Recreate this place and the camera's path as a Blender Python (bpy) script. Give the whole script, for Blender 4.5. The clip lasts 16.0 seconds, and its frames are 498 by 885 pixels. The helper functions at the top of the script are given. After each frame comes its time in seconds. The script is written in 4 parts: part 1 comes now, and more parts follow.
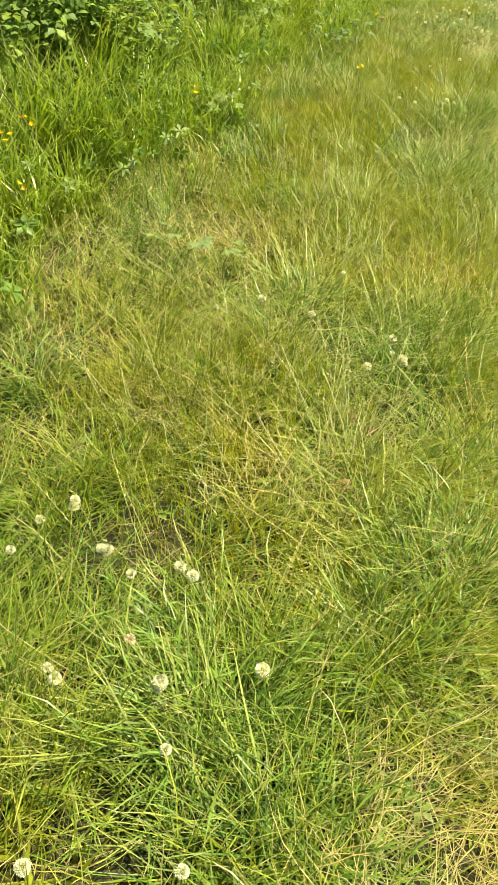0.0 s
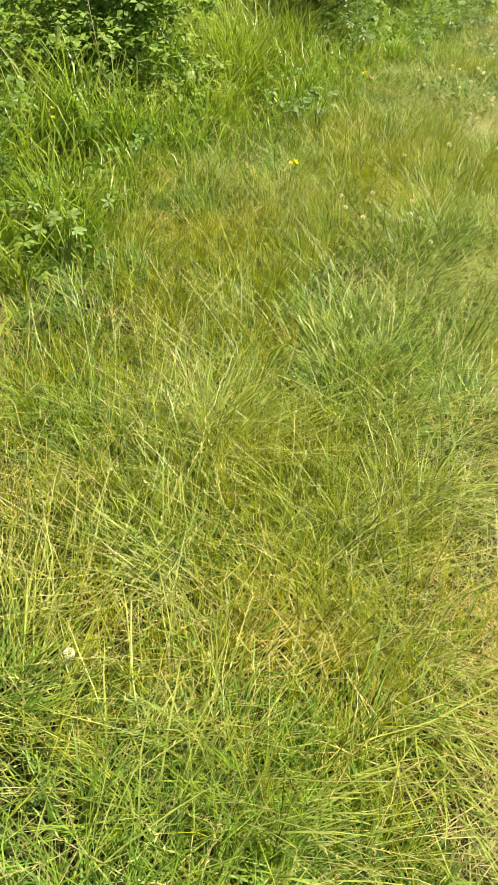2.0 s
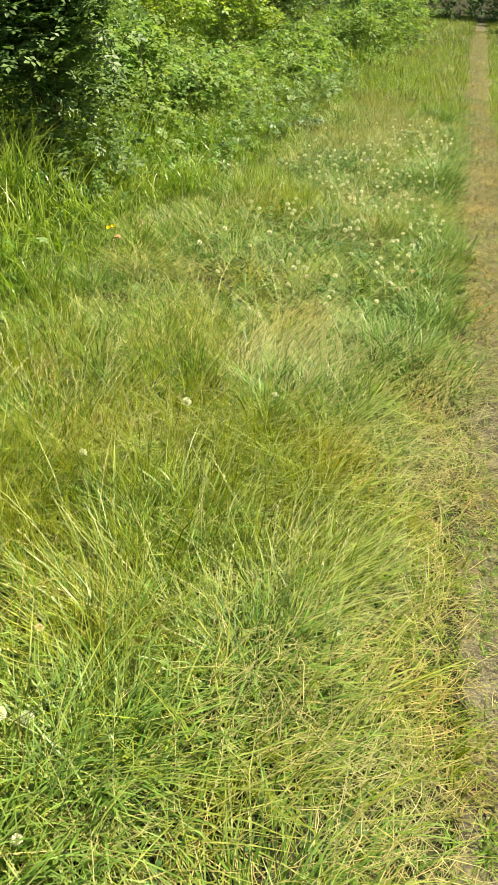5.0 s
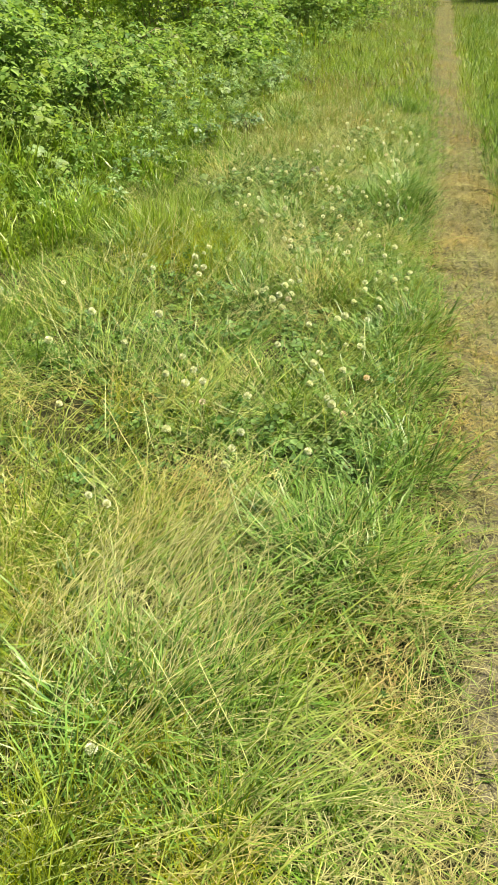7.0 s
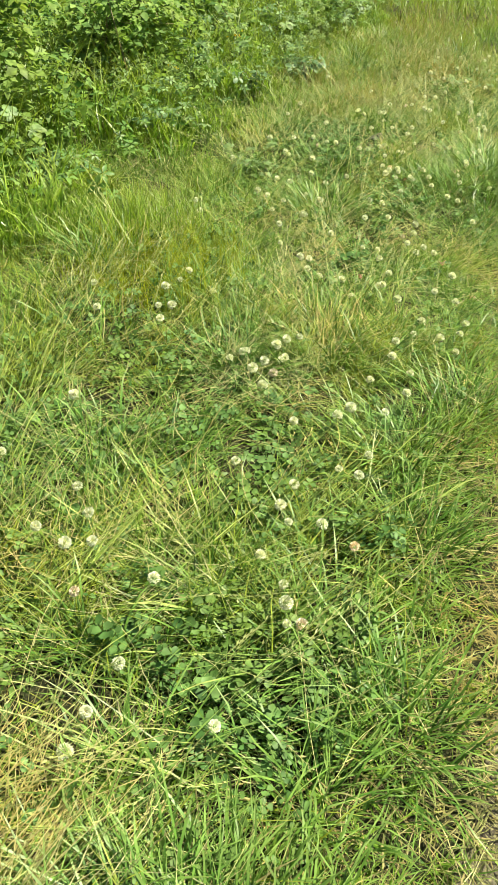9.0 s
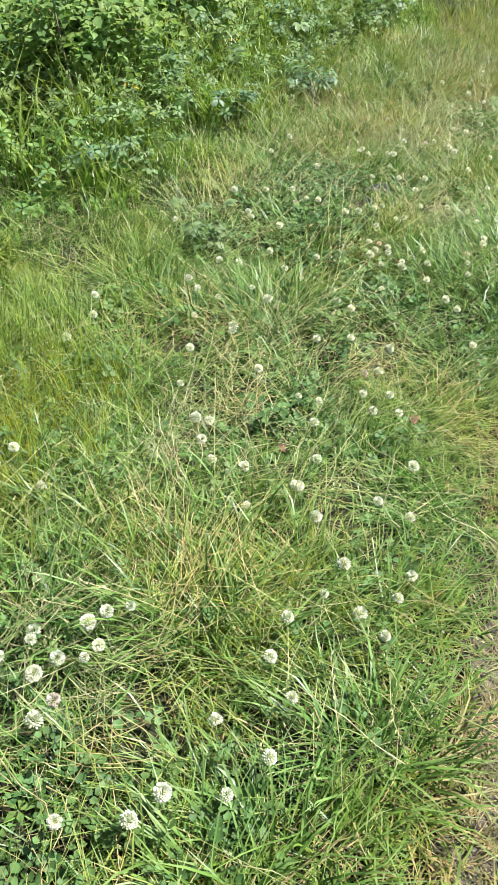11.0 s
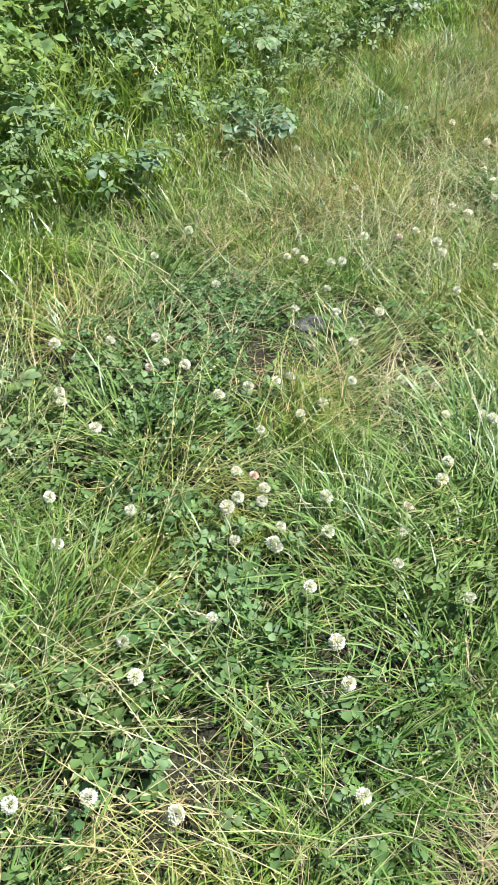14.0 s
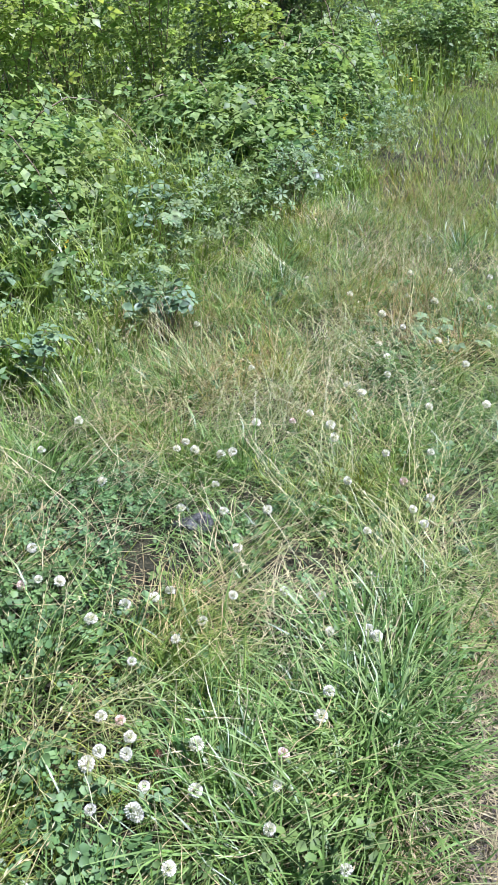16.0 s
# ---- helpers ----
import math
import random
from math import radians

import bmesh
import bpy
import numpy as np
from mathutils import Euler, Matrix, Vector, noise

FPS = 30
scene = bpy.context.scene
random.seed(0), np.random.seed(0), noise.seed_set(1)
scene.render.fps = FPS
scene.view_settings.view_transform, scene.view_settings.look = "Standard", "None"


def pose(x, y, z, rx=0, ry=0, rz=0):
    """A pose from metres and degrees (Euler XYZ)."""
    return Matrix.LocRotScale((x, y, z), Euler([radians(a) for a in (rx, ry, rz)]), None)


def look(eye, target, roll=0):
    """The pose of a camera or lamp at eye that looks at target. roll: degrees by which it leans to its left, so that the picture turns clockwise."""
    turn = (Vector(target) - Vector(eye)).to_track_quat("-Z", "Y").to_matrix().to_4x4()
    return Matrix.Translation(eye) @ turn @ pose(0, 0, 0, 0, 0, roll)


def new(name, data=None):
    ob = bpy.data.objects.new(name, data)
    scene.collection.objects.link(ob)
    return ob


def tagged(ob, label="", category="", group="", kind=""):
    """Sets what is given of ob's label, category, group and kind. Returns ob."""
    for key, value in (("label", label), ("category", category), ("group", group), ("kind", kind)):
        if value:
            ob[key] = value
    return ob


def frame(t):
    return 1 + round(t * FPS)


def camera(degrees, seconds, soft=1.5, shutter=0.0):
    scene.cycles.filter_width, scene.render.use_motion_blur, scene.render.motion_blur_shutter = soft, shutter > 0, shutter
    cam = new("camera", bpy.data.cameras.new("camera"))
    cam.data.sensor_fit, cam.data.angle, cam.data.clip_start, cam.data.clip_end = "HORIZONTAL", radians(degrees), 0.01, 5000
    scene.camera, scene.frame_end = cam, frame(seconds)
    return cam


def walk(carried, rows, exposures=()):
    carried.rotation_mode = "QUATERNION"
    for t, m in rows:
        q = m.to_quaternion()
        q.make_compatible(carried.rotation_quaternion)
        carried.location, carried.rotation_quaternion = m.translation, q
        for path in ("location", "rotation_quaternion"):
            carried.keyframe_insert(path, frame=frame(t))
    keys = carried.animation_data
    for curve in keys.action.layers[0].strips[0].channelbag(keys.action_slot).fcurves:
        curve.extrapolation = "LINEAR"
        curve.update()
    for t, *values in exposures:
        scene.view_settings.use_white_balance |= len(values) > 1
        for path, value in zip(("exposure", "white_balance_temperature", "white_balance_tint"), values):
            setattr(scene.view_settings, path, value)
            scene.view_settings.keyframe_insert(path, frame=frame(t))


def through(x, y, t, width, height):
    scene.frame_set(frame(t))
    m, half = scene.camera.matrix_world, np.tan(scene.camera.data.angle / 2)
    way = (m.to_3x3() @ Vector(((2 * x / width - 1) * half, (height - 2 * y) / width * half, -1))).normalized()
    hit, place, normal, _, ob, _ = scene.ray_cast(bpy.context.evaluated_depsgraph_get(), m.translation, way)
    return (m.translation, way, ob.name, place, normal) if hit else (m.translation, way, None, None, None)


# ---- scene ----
# ---- camera ----
cam = camera(34.2, 16.0, soft=1.5)
PATH = [
    (0, (-0.087, -0.167, 1.307), (-0.612, 1.38, 0.153), -1.5),
    (0.5, (-0.031, 0.296, 1.299), (-0.53, 1.858, 0.154), 0.1),
    (1, (-0.014, 0.743, 1.312), (-0.521, 2.309, 0.176), 0.6),
    (1.5, (0.048, 1.195, 1.302), (-0.545, 2.738, 0.176), -0.3),
    (2, (0.064, 1.639, 1.275), (-0.552, 3.184, 0.164), -0.2),
    (2.5, (0.086, 2.045, 1.277), (-0.488, 3.618, 0.183), 0.6),
    (3, (0.173, 2.479, 1.28), (-0.37, 4.073, 0.2), 0.4),
    (3.5, (0.232, 2.93, 1.315), (-0.266, 4.557, 0.265), 0.9),
    (4, (0.205, 3.381, 1.336), (-0.261, 5.037, 0.316), 1.1),
    (4.5, (0.162, 3.815, 1.312), (-0.283, 5.488, 0.31), 0.8),
    (5, (0.114, 4.196, 1.3), (-0.305, 5.88, 0.306), 0.3),
    (5.2, (0.075, 4.364, 1.293), (-0.324, 6.053, 0.299), -0.4),
    (7.3, (0.079, 5.866, 1.254), (-0.282, 7.53, 0.204), -1.1),
    (7.5, (0.077, 5.964, 1.255), (-0.295, 7.618, 0.194), -0.9),
    (8, (0.113, 6.279, 1.215), (-0.341, 7.884, 0.111), -1.9),
    (8.5, (0.164, 6.566, 1.236), (-0.353, 8.127, 0.098), -1.9),
    (9, (0.159, 6.844, 1.215), (-0.378, 8.374, 0.044), -1.1),
    (9.5, (0.156, 7.096, 1.224), (-0.394, 8.599, 0.024), -0.8),
    (10, (0.216, 7.401, 1.213), (-0.378, 8.879, 0.004), -1.2),
    (10.2, (0.236, 7.513, 1.23), (-0.365, 8.989, 0.021), -0.7),
    (12.3, (0.163, 8.806, 1.153), (-0.582, 10.188, -0.086), -2.0),
    (12.5, (0.158, 8.902, 1.136), (-0.598, 10.28, -0.101), -2.1),
    (13, (0.113, 9.142, 1.126), (-0.637, 10.518, -0.117), -2.1),
    (13.5, (0.108, 9.343, 1.116), (-0.642, 10.714, -0.132), -2.3),
    (14, (0.156, 9.577, 1.087), (-0.642, 10.923, -0.158), -3.3),
    (14.5, (0.206, 9.728, 1.112), (-0.605, 11.079, -0.12), -3.2),
    (15, (0.221, 9.803, 1.174), (-0.567, 11.212, -0.006), -2.6),
    (15.5, (0.225, 9.817, 1.199), (-0.536, 11.311, 0.109), -2.2),
    (16, (0.219, 9.814, 1.218), (-0.532, 11.362, 0.199), -2.5),
]
walk(cam, [(t, look(eye, target, roll)) for t, eye, target, roll in PATH],
     exposures=[(0.0, 1.2, 8700, 8), (2.0, 1.2, 8200, 9), (5.2, 1.22, 7800, 8), (7.5, 1.2, 7700, 6), (9.0, 1.2, 7250, 6),
                (10.0, 1.19, 6150, 22), (12.3, 1.18, 5700, 29), (14.0, 1.18, 5600, 36), (15.2, 1.2, 5150, 43), (16.0, 1.21, 5120, 49)])

# ---- sky and sun ----
world = bpy.data.worlds.new("sky")
scene.world = world
world.use_nodes = True
sky = world.node_tree.nodes.new("ShaderNodeTexSky")
sky.sky_type, sky.sun_disc = "NISHITA", False
sky.sun_elevation, sky.sun_rotation = radians(58), radians(65)
backdrop = world.node_tree.nodes["Background"]
backdrop.inputs[1].default_value = 0.05
world.node_tree.links.new(sky.outputs[0], backdrop.inputs[0])
sun = new("sun", bpy.data.lights.new("sun", "SUN"))
sun.data.energy, sun.data.angle, sun.data.color = 5.0, radians(0.5), (1.0, 0.95, 0.86)
sun.matrix_world = look((0, 0, 0), (-0.9, -0.42, -1.6))


# ---- materials ----
def node(tree, kind, **inputs):
    n = tree.nodes.new(kind)
    for key, value in inputs.items():
        n.inputs[key.replace("_", " ")].default_value = value
    return n


def mixed(tree, factor, a, b, blend="MIX"):
    """A colour mix; factor, a and b are sockets or values."""
    n = tree.nodes.new("ShaderNodeMix")
    n.data_type, n.blend_type = "RGBA", blend
    for socket, value in ((n.inputs[0], factor), (n.inputs[6], a), (n.inputs[7], b)):
        if isinstance(value, (int, float)):
            socket.default_value = value
        elif isinstance(value, tuple):
            socket.default_value = (*value, 1)
        else:
            tree.links.new(value, socket)
    return n.outputs[2]


def ramp(tree, source, lo, hi):
    n = node(tree, "ShaderNodeMapRange", From_Min=lo, From_Max=hi)
    tree.links.new(source, n.inputs[0])
    return n.outputs[0]


def noise_of(tree, scale, detail=3.0):
    place = tree.nodes.new("ShaderNodeNewGeometry")
    n = node(tree, "ShaderNodeTexNoise", Scale=scale, Detail=detail)
    tree.links.new(place.outputs["Position"], n.inputs["Vector"])
    return n.outputs[0]


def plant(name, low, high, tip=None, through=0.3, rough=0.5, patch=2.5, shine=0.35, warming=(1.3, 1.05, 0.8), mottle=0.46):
    """Leaf or stem: colour by piece, by patch and towards the dry tip, with light through it."""
    m = bpy.data.materials.new(name)
    m.use_nodes = True
    t = m.node_tree
    body = t.nodes["Principled BSDF"]
    body.inputs["Roughness"].default_value = rough
    body.inputs["Specular IOR Level"].default_value = shine
    piece = t.nodes.new("ShaderNodeNewGeometry").outputs["Random Per Island"]
    colour = mixed(t, piece, low, high)
    mid = tuple((a + b) / 2 for a, b in zip(low, high))
    warm = tuple(min(a * b, 0.9) for a, b in zip(mid, warming))
    colour = mixed(t, ramp(t, noise_of(t, patch), 0.45, 0.7), colour, warm)
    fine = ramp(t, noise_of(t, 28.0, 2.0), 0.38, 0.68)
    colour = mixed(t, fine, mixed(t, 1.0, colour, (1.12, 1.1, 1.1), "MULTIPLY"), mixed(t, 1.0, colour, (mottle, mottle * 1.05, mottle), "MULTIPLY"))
    if tip:
        along = t.nodes.new("ShaderNodeAttribute")
        along.attribute_name = "along"
        colour = mixed(t, ramp(t, along.outputs["Fac"], 0.55, 1.15), colour, tip)
    t.links.new(colour, body.inputs["Base Color"])
    if through:
        glow = t.nodes.new("ShaderNodeBsdfTranslucent")
        t.links.new(mixed(t, 0.5, colour, mixed(t, 1.0, colour, (1.5, 1.5, 0.6), "MULTIPLY")), glow.inputs[0])
        both = node(t, "ShaderNodeMixShader", Fac=through)
        t.links.new(body.outputs[0], both.inputs[1])
        t.links.new(glow.outputs[0], both.inputs[2])
        t.links.new(both.outputs[0], t.nodes["Material Output"].inputs[0])
    return m


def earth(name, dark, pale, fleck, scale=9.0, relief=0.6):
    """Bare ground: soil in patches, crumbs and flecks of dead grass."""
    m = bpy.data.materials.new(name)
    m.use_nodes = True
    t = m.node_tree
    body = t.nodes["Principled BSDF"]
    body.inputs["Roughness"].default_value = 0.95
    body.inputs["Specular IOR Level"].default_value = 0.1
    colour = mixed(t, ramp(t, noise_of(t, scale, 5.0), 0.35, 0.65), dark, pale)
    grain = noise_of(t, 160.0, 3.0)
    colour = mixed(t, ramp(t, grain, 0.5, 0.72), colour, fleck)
    t.links.new(colour, body.inputs["Base Color"])
    bump = node(t, "ShaderNodeBump", Strength=relief, Distance=0.01)
    t.links.new(noise_of(t, 75.0, 5.0), bump.inputs["Height"])
    t.links.new(bump.outputs[0], body.inputs["Normal"])
    return m


# Soil and thatch, coloured near black to act as shadow between the tufts.
M_SHADED_SOIL = earth("shaded_thatch_soil", (0.014, 0.018, 0.008), (0.035, 0.038, 0.016), (0.08, 0.08, 0.035))
M_TRACK = earth("dry_track_soil", (0.045, 0.040, 0.028), (0.125, 0.115, 0.077), (0.26, 0.25, 0.12), 14.0, 0.9)
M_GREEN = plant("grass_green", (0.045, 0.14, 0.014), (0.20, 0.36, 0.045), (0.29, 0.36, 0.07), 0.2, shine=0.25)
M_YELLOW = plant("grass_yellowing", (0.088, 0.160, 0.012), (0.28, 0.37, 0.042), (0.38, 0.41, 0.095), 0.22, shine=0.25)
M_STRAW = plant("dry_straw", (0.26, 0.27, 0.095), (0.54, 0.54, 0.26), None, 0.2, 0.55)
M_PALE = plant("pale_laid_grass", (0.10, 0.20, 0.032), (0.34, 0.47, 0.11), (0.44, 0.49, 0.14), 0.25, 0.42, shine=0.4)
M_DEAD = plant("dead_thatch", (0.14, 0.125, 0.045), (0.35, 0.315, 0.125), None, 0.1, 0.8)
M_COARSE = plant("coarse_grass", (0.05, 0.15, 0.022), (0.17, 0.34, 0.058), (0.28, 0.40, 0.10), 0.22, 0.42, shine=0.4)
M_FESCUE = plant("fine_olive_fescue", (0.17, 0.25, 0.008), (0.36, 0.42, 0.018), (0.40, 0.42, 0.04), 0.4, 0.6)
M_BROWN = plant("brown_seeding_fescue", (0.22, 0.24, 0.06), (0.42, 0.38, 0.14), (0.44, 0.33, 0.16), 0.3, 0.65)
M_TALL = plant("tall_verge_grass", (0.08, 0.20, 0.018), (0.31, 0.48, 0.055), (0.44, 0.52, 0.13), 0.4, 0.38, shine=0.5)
M_CLOVER = plant("clover_leaf", (0.06, 0.155, 0.035), (0.15, 0.28, 0.075), None, 0.22, 0.55, 4.0, 0.25)
M_WEED = plant("herb_leaf", (0.08, 0.20, 0.035), (0.19, 0.34, 0.08), None, 0.35, 0.45)
M_BRAMBLE = plant("bramble_leaf", (0.08, 0.19, 0.045), (0.30, 0.47, 0.12), None, 0.42, 0.5, 3.0, 0.22)
M_SAPLING = plant("sapling_leaf", (0.16, 0.29, 0.04), (0.36, 0.52, 0.10), None, 0.5, 0.45, 3.0, 0.4)
M_BROAD = plant("broad_herb_leaf", (0.10, 0.20, 0.07), (0.23, 0.36, 0.13), None, 0.3, 0.5, 12.0, 0.35)
M_HEDGE = plant("hedge_leaf", (0.05, 0.15, 0.05), (0.15, 0.30, 0.10), None, 0.35, 0.5, 3.0, 0.3)
M_WORN = plant("worn_grass", (0.12, 0.14, 0.04), (0.30, 0.31, 0.11), None, 0.15, 0.7)
M_TAWNY = plant("tawny_dry_grass", (0.19, 0.175, 0.07), (0.40, 0.37, 0.16), None, 0.2, 0.65)
M_CULM = plant("pale_grass_stem", (0.22, 0.31, 0.08), (0.44, 0.51, 0.19), (0.48, 0.48, 0.20), 0.3, 0.45, shine=0.45)
M_NETTLE = plant("grey_herb_leaf", (0.08, 0.18, 0.055), (0.25, 0.38, 0.14), None, 0.28, 0.55, 3.0, 0.2)
M_SPRIG = plant("young_bramble_leaf", (0.08, 0.18, 0.08), (0.18, 0.31, 0.12), None, 0.3, 0.48, 3.0, 0.4)
M_ROSE = plant("rose_leaf", (0.055, 0.14, 0.04), (0.19, 0.32, 0.09), None, 0.33, 0.48, 3.0, 0.5)
M_CANE = plant("cane_bark", (0.13, 0.09, 0.05), (0.26, 0.25, 0.11), None, 0.0, 0.6)
M_STEM = plant("flower_stem", (0.14, 0.25, 0.06), (0.24, 0.34, 0.10), None, 0.1, 0.5)
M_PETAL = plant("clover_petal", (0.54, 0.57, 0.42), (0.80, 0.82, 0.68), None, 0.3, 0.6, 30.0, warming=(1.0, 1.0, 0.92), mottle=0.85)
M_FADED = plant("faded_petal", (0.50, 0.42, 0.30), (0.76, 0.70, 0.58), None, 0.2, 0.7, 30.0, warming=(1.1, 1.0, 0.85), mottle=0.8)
M_GOLD = plant("yellow_petal", (0.80, 0.56, 0.008), (0.90, 0.72, 0.02), None, 0.25, 0.5)
M_DRYLEAF = plant("dry_leaf", (0.22, 0.13, 0.065), (0.38, 0.26, 0.14), None, 0.15, 0.7, 40.0)
M_RUST = plant("rust_leaf", (0.19, 0.085, 0.05), (0.29, 0.16, 0.09), None, 0.15, 0.6, 25.0)
M_TWIG = plant("twig_bark", (0.09, 0.07, 0.045), (0.18, 0.14, 0.09), None, 0.0, 0.8, 20.0)
M_STONE = earth("grey_stone", (0.045, 0.052, 0.04), (0.10, 0.115, 0.085), (0.17, 0.185, 0.14), 40.0, 0.5)
M_PALESTONE = earth("pale_pebble", (0.40, 0.37, 0.32), (0.55, 0.52, 0.46), (0.62, 0.6, 0.55), 60.0, 0.3)

# ---- tools ----
rng = np.random.default_rng(7)


def smooth(a, b, v):
    u = np.clip((v - a) / (b - a), 0, 1)
    return u * u * (3 - 2 * u)


GRID = np.random.default_rng(3).random((257, 257))


def drift(x, y, size, shift=0.0):
    """Smooth noise from 0 to 1 with patches about that many metres wide."""
    u, v = np.asarray(x) / size + 40.3 + shift, np.asarray(y) / size + 71.7 + shift * 1.7
    i, j = np.floor(u).astype(int), np.floor(v).astype(int)
    fu, fv = u - i, v - j
    fu, fv = fu * fu * (3 - 2 * fu), fv * fv * (3 - 2 * fv)
    at = lambda a, b: GRID[a % 257, b % 257]
    return (at(i, j) * (1 - fu) + at(i + 1, j) * fu) * (1 - fv) + (at(i, j + 1) * (1 - fu) + at(i + 1, j + 1) * fu) * fv


def sunken(x, y):
    """How far the trodden track lies below the meadow beside it."""
    return (0.13 - 0.10 * smooth(6.0, 7.6, y)) * smooth(-0.2, 0.3, x)


def level(x, y):
    """Height of the even slope, without its bumps."""
    return -0.03 - (0.12 - 0.07 * float(smooth(6, 11, y))) * max(min(x, 0.8), -2) - float(sunken(x, y)) - 0.05 * float(smooth(9, 10.3, y))


def lie(x, y):
    """Height of the ground: it falls gently to the track and rises into the verge."""
    x, y = np.asarray(x, float), np.asarray(y, float)
    fall = 0.12 - 0.07 * smooth(6, 11, y)
    bounded = np.clip(x, -6, 0.8)
    near = smooth(10.5, 8, np.hypot(x, y - 7))
    return (-0.03 - fall * np.maximum(bounded, -2) - 0.05 * np.minimum(0, bounded + 2) - sunken(x, y) - 0.05 * smooth(9, 10.3, y)
            + near * (0.05 * (drift(x, y, 0.6) - 0.5) + 0.02 * (drift(x, y, 0.17, 5) - 0.5)))


def solid(name, verts, faces, material, along=None, flat=False):
    """A mesh from an array of places and arrays of faces, each array with one number of corners."""
    me = bpy.data.meshes.new(name)
    faces = [f for f in faces if len(f)]
    corners = np.concatenate([f.ravel() for f in faces]).astype(np.int32)
    sizes = np.concatenate([np.full(len(f), f.shape[1]) for f in faces]).astype(np.int32)
    starts = np.r_[0, np.cumsum(sizes)[:-1]].astype(np.int32)
    me.vertices.add(len(verts))
    me.vertices.foreach_set("co", np.ascontiguousarray(verts, dtype=np.float32).ravel())
    me.loops.add(len(corners))
    me.loops.foreach_set("vertex_index", corners)
    me.polygons.add(len(sizes))
    me.polygons.foreach_set("loop_start", starts)
    me.polygons.foreach_set("use_smooth", np.full(len(sizes), not flat))
    if along is not None:
        me.attributes.new("along", "FLOAT", "POINT").data.foreach_set("value", np.ascontiguousarray(along, dtype=np.float32))
    me.materials.append(material)
    me.update(calc_edges=True)
    me.validate()
    return me


def scatter(x0, x1, y0, y1, density, keep=None):
    n = int((x1 - x0) * (y1 - y0) * density)
    x, y = rng.uniform(x0, x1, n), rng.uniform(y0, y1, n)
    if keep is not None:
        ok = rng.random(n) < keep(x, y)
        x, y = x[ok], y[ok]
    return x, y


def tufted(x, y, cell, pull, shift=0):
    """Draws feet together into small tufts; gives the feet and three random numbers for each tuft."""
    i, j = np.floor(x / cell).astype(int), np.floor(y / cell).astype(int)
    at = lambda k: GRID[(i + 31 * k + shift) % 257, (j + 57 * k + 2 * shift) % 257]
    cx, cy = (i + 0.25 + 0.5 * at(1)) * cell, (j + 0.25 + 0.5 * at(2)) * cell
    return cx + (x - cx) * (1 - pull), cy + (y - cy) * (1 - pull), at(3), at(4), at(5)


def blades(x, y, length, tilt, curl, width, steps=3, heading=None, lift=0.0, wave=0.0, kink=0.3):
    """Blades of grass as tapering bent strips. All but x and y are (low, high) ranges or arrays."""
    n = len(x)
    pick = lambda r: r if isinstance(r, np.ndarray) else rng.uniform(r[0], r[1], n)
    length, tilt, curl, width = pick(length), pick(tilt), pick(curl), pick(width)
    head = rng.uniform(0, 2 * np.pi, n) if heading is None else heading
    base = lie(x, y)
    lifted = pick(lift) if isinstance(lift, tuple) else lift
    px, py, pz = x.astype(float), y.astype(float), base + lifted - 0.004
    twist = head + rng.normal(0, 0.5, n)
    verts, alongs = [], []
    for k in range(steps + 1):
        s = k / steps
        half = 0.5 * width * (1 - 0.25 * s if k < steps else 0)
        sx, sy = -np.sin(twist) * half, np.cos(twist) * half
        if k < steps:
            verts += [np.stack([px - sx, py - sy, pz], 1), np.stack([px + sx, py + sy, pz], 1)]
            alongs += [np.full(n, s)] * 2
        else:
            verts.append(np.stack([px, py, pz], 1))
            alongs.append(np.full(n, s))
        angle = tilt + curl * s + rng.normal(0, kink * 0.6, n) * (k > 0)
        head = head + rng.normal(0, kink, n) * (k > 0)
        step = length / steps
        turn = head + wave * np.sin(7 * s + head * 3)
        px = px + step * np.sin(angle) * np.cos(turn)
        py = py + step * np.sin(angle) * np.sin(turn)
        pz = np.maximum(pz + step * np.cos(angle), base + lifted * 0.6 + 0.006)
    per = 2 * steps + 1
    places = np.stack(verts, 1).reshape(-1, 3)
    along = np.stack(alongs, 1).ravel()
    first = (np.arange(n) * per)[:, None]
    quads = np.concatenate([first + np.array([2 * k, 2 * k + 1, 2 * k + 3, 2 * k + 2]) for k in range(steps - 1)]) if steps > 1 else np.zeros((0, 4), int)
    tips = first + np.array([per - 3, per - 2, per - 1])
    return places, quads, tips, along


def sward(name, x, y, material, label, *shape, **more):
    places, quads, tips, along = blades(x, y, *shape, **more)
    ob = new(name, solid(name, places, [quads, tips], material, along))
    return tagged(ob, label, "grass", kind="stuff")


def turns(yaw, pitch, roll):
    """Rotation matrices, one for each entry."""
    cy, sy, cp, sp, cr, sr = np.cos(yaw), np.sin(yaw), np.cos(pitch), np.sin(pitch), np.cos(roll), np.sin(roll)
    zero, one = np.zeros_like(cy), np.ones_like(cy)
    z = np.stack([cy, -sy, zero, sy, cy, zero, zero, zero, one], 1).reshape(-1, 3, 3)
    x = np.stack([one, zero, zero, zero, cp, -sp, zero, sp, cp], 1).reshape(-1, 3, 3)
    y = np.stack([cr, zero, sr, zero, one, zero, -sr, zero, cr], 1).reshape(-1, 3, 3)
    return z @ x @ y


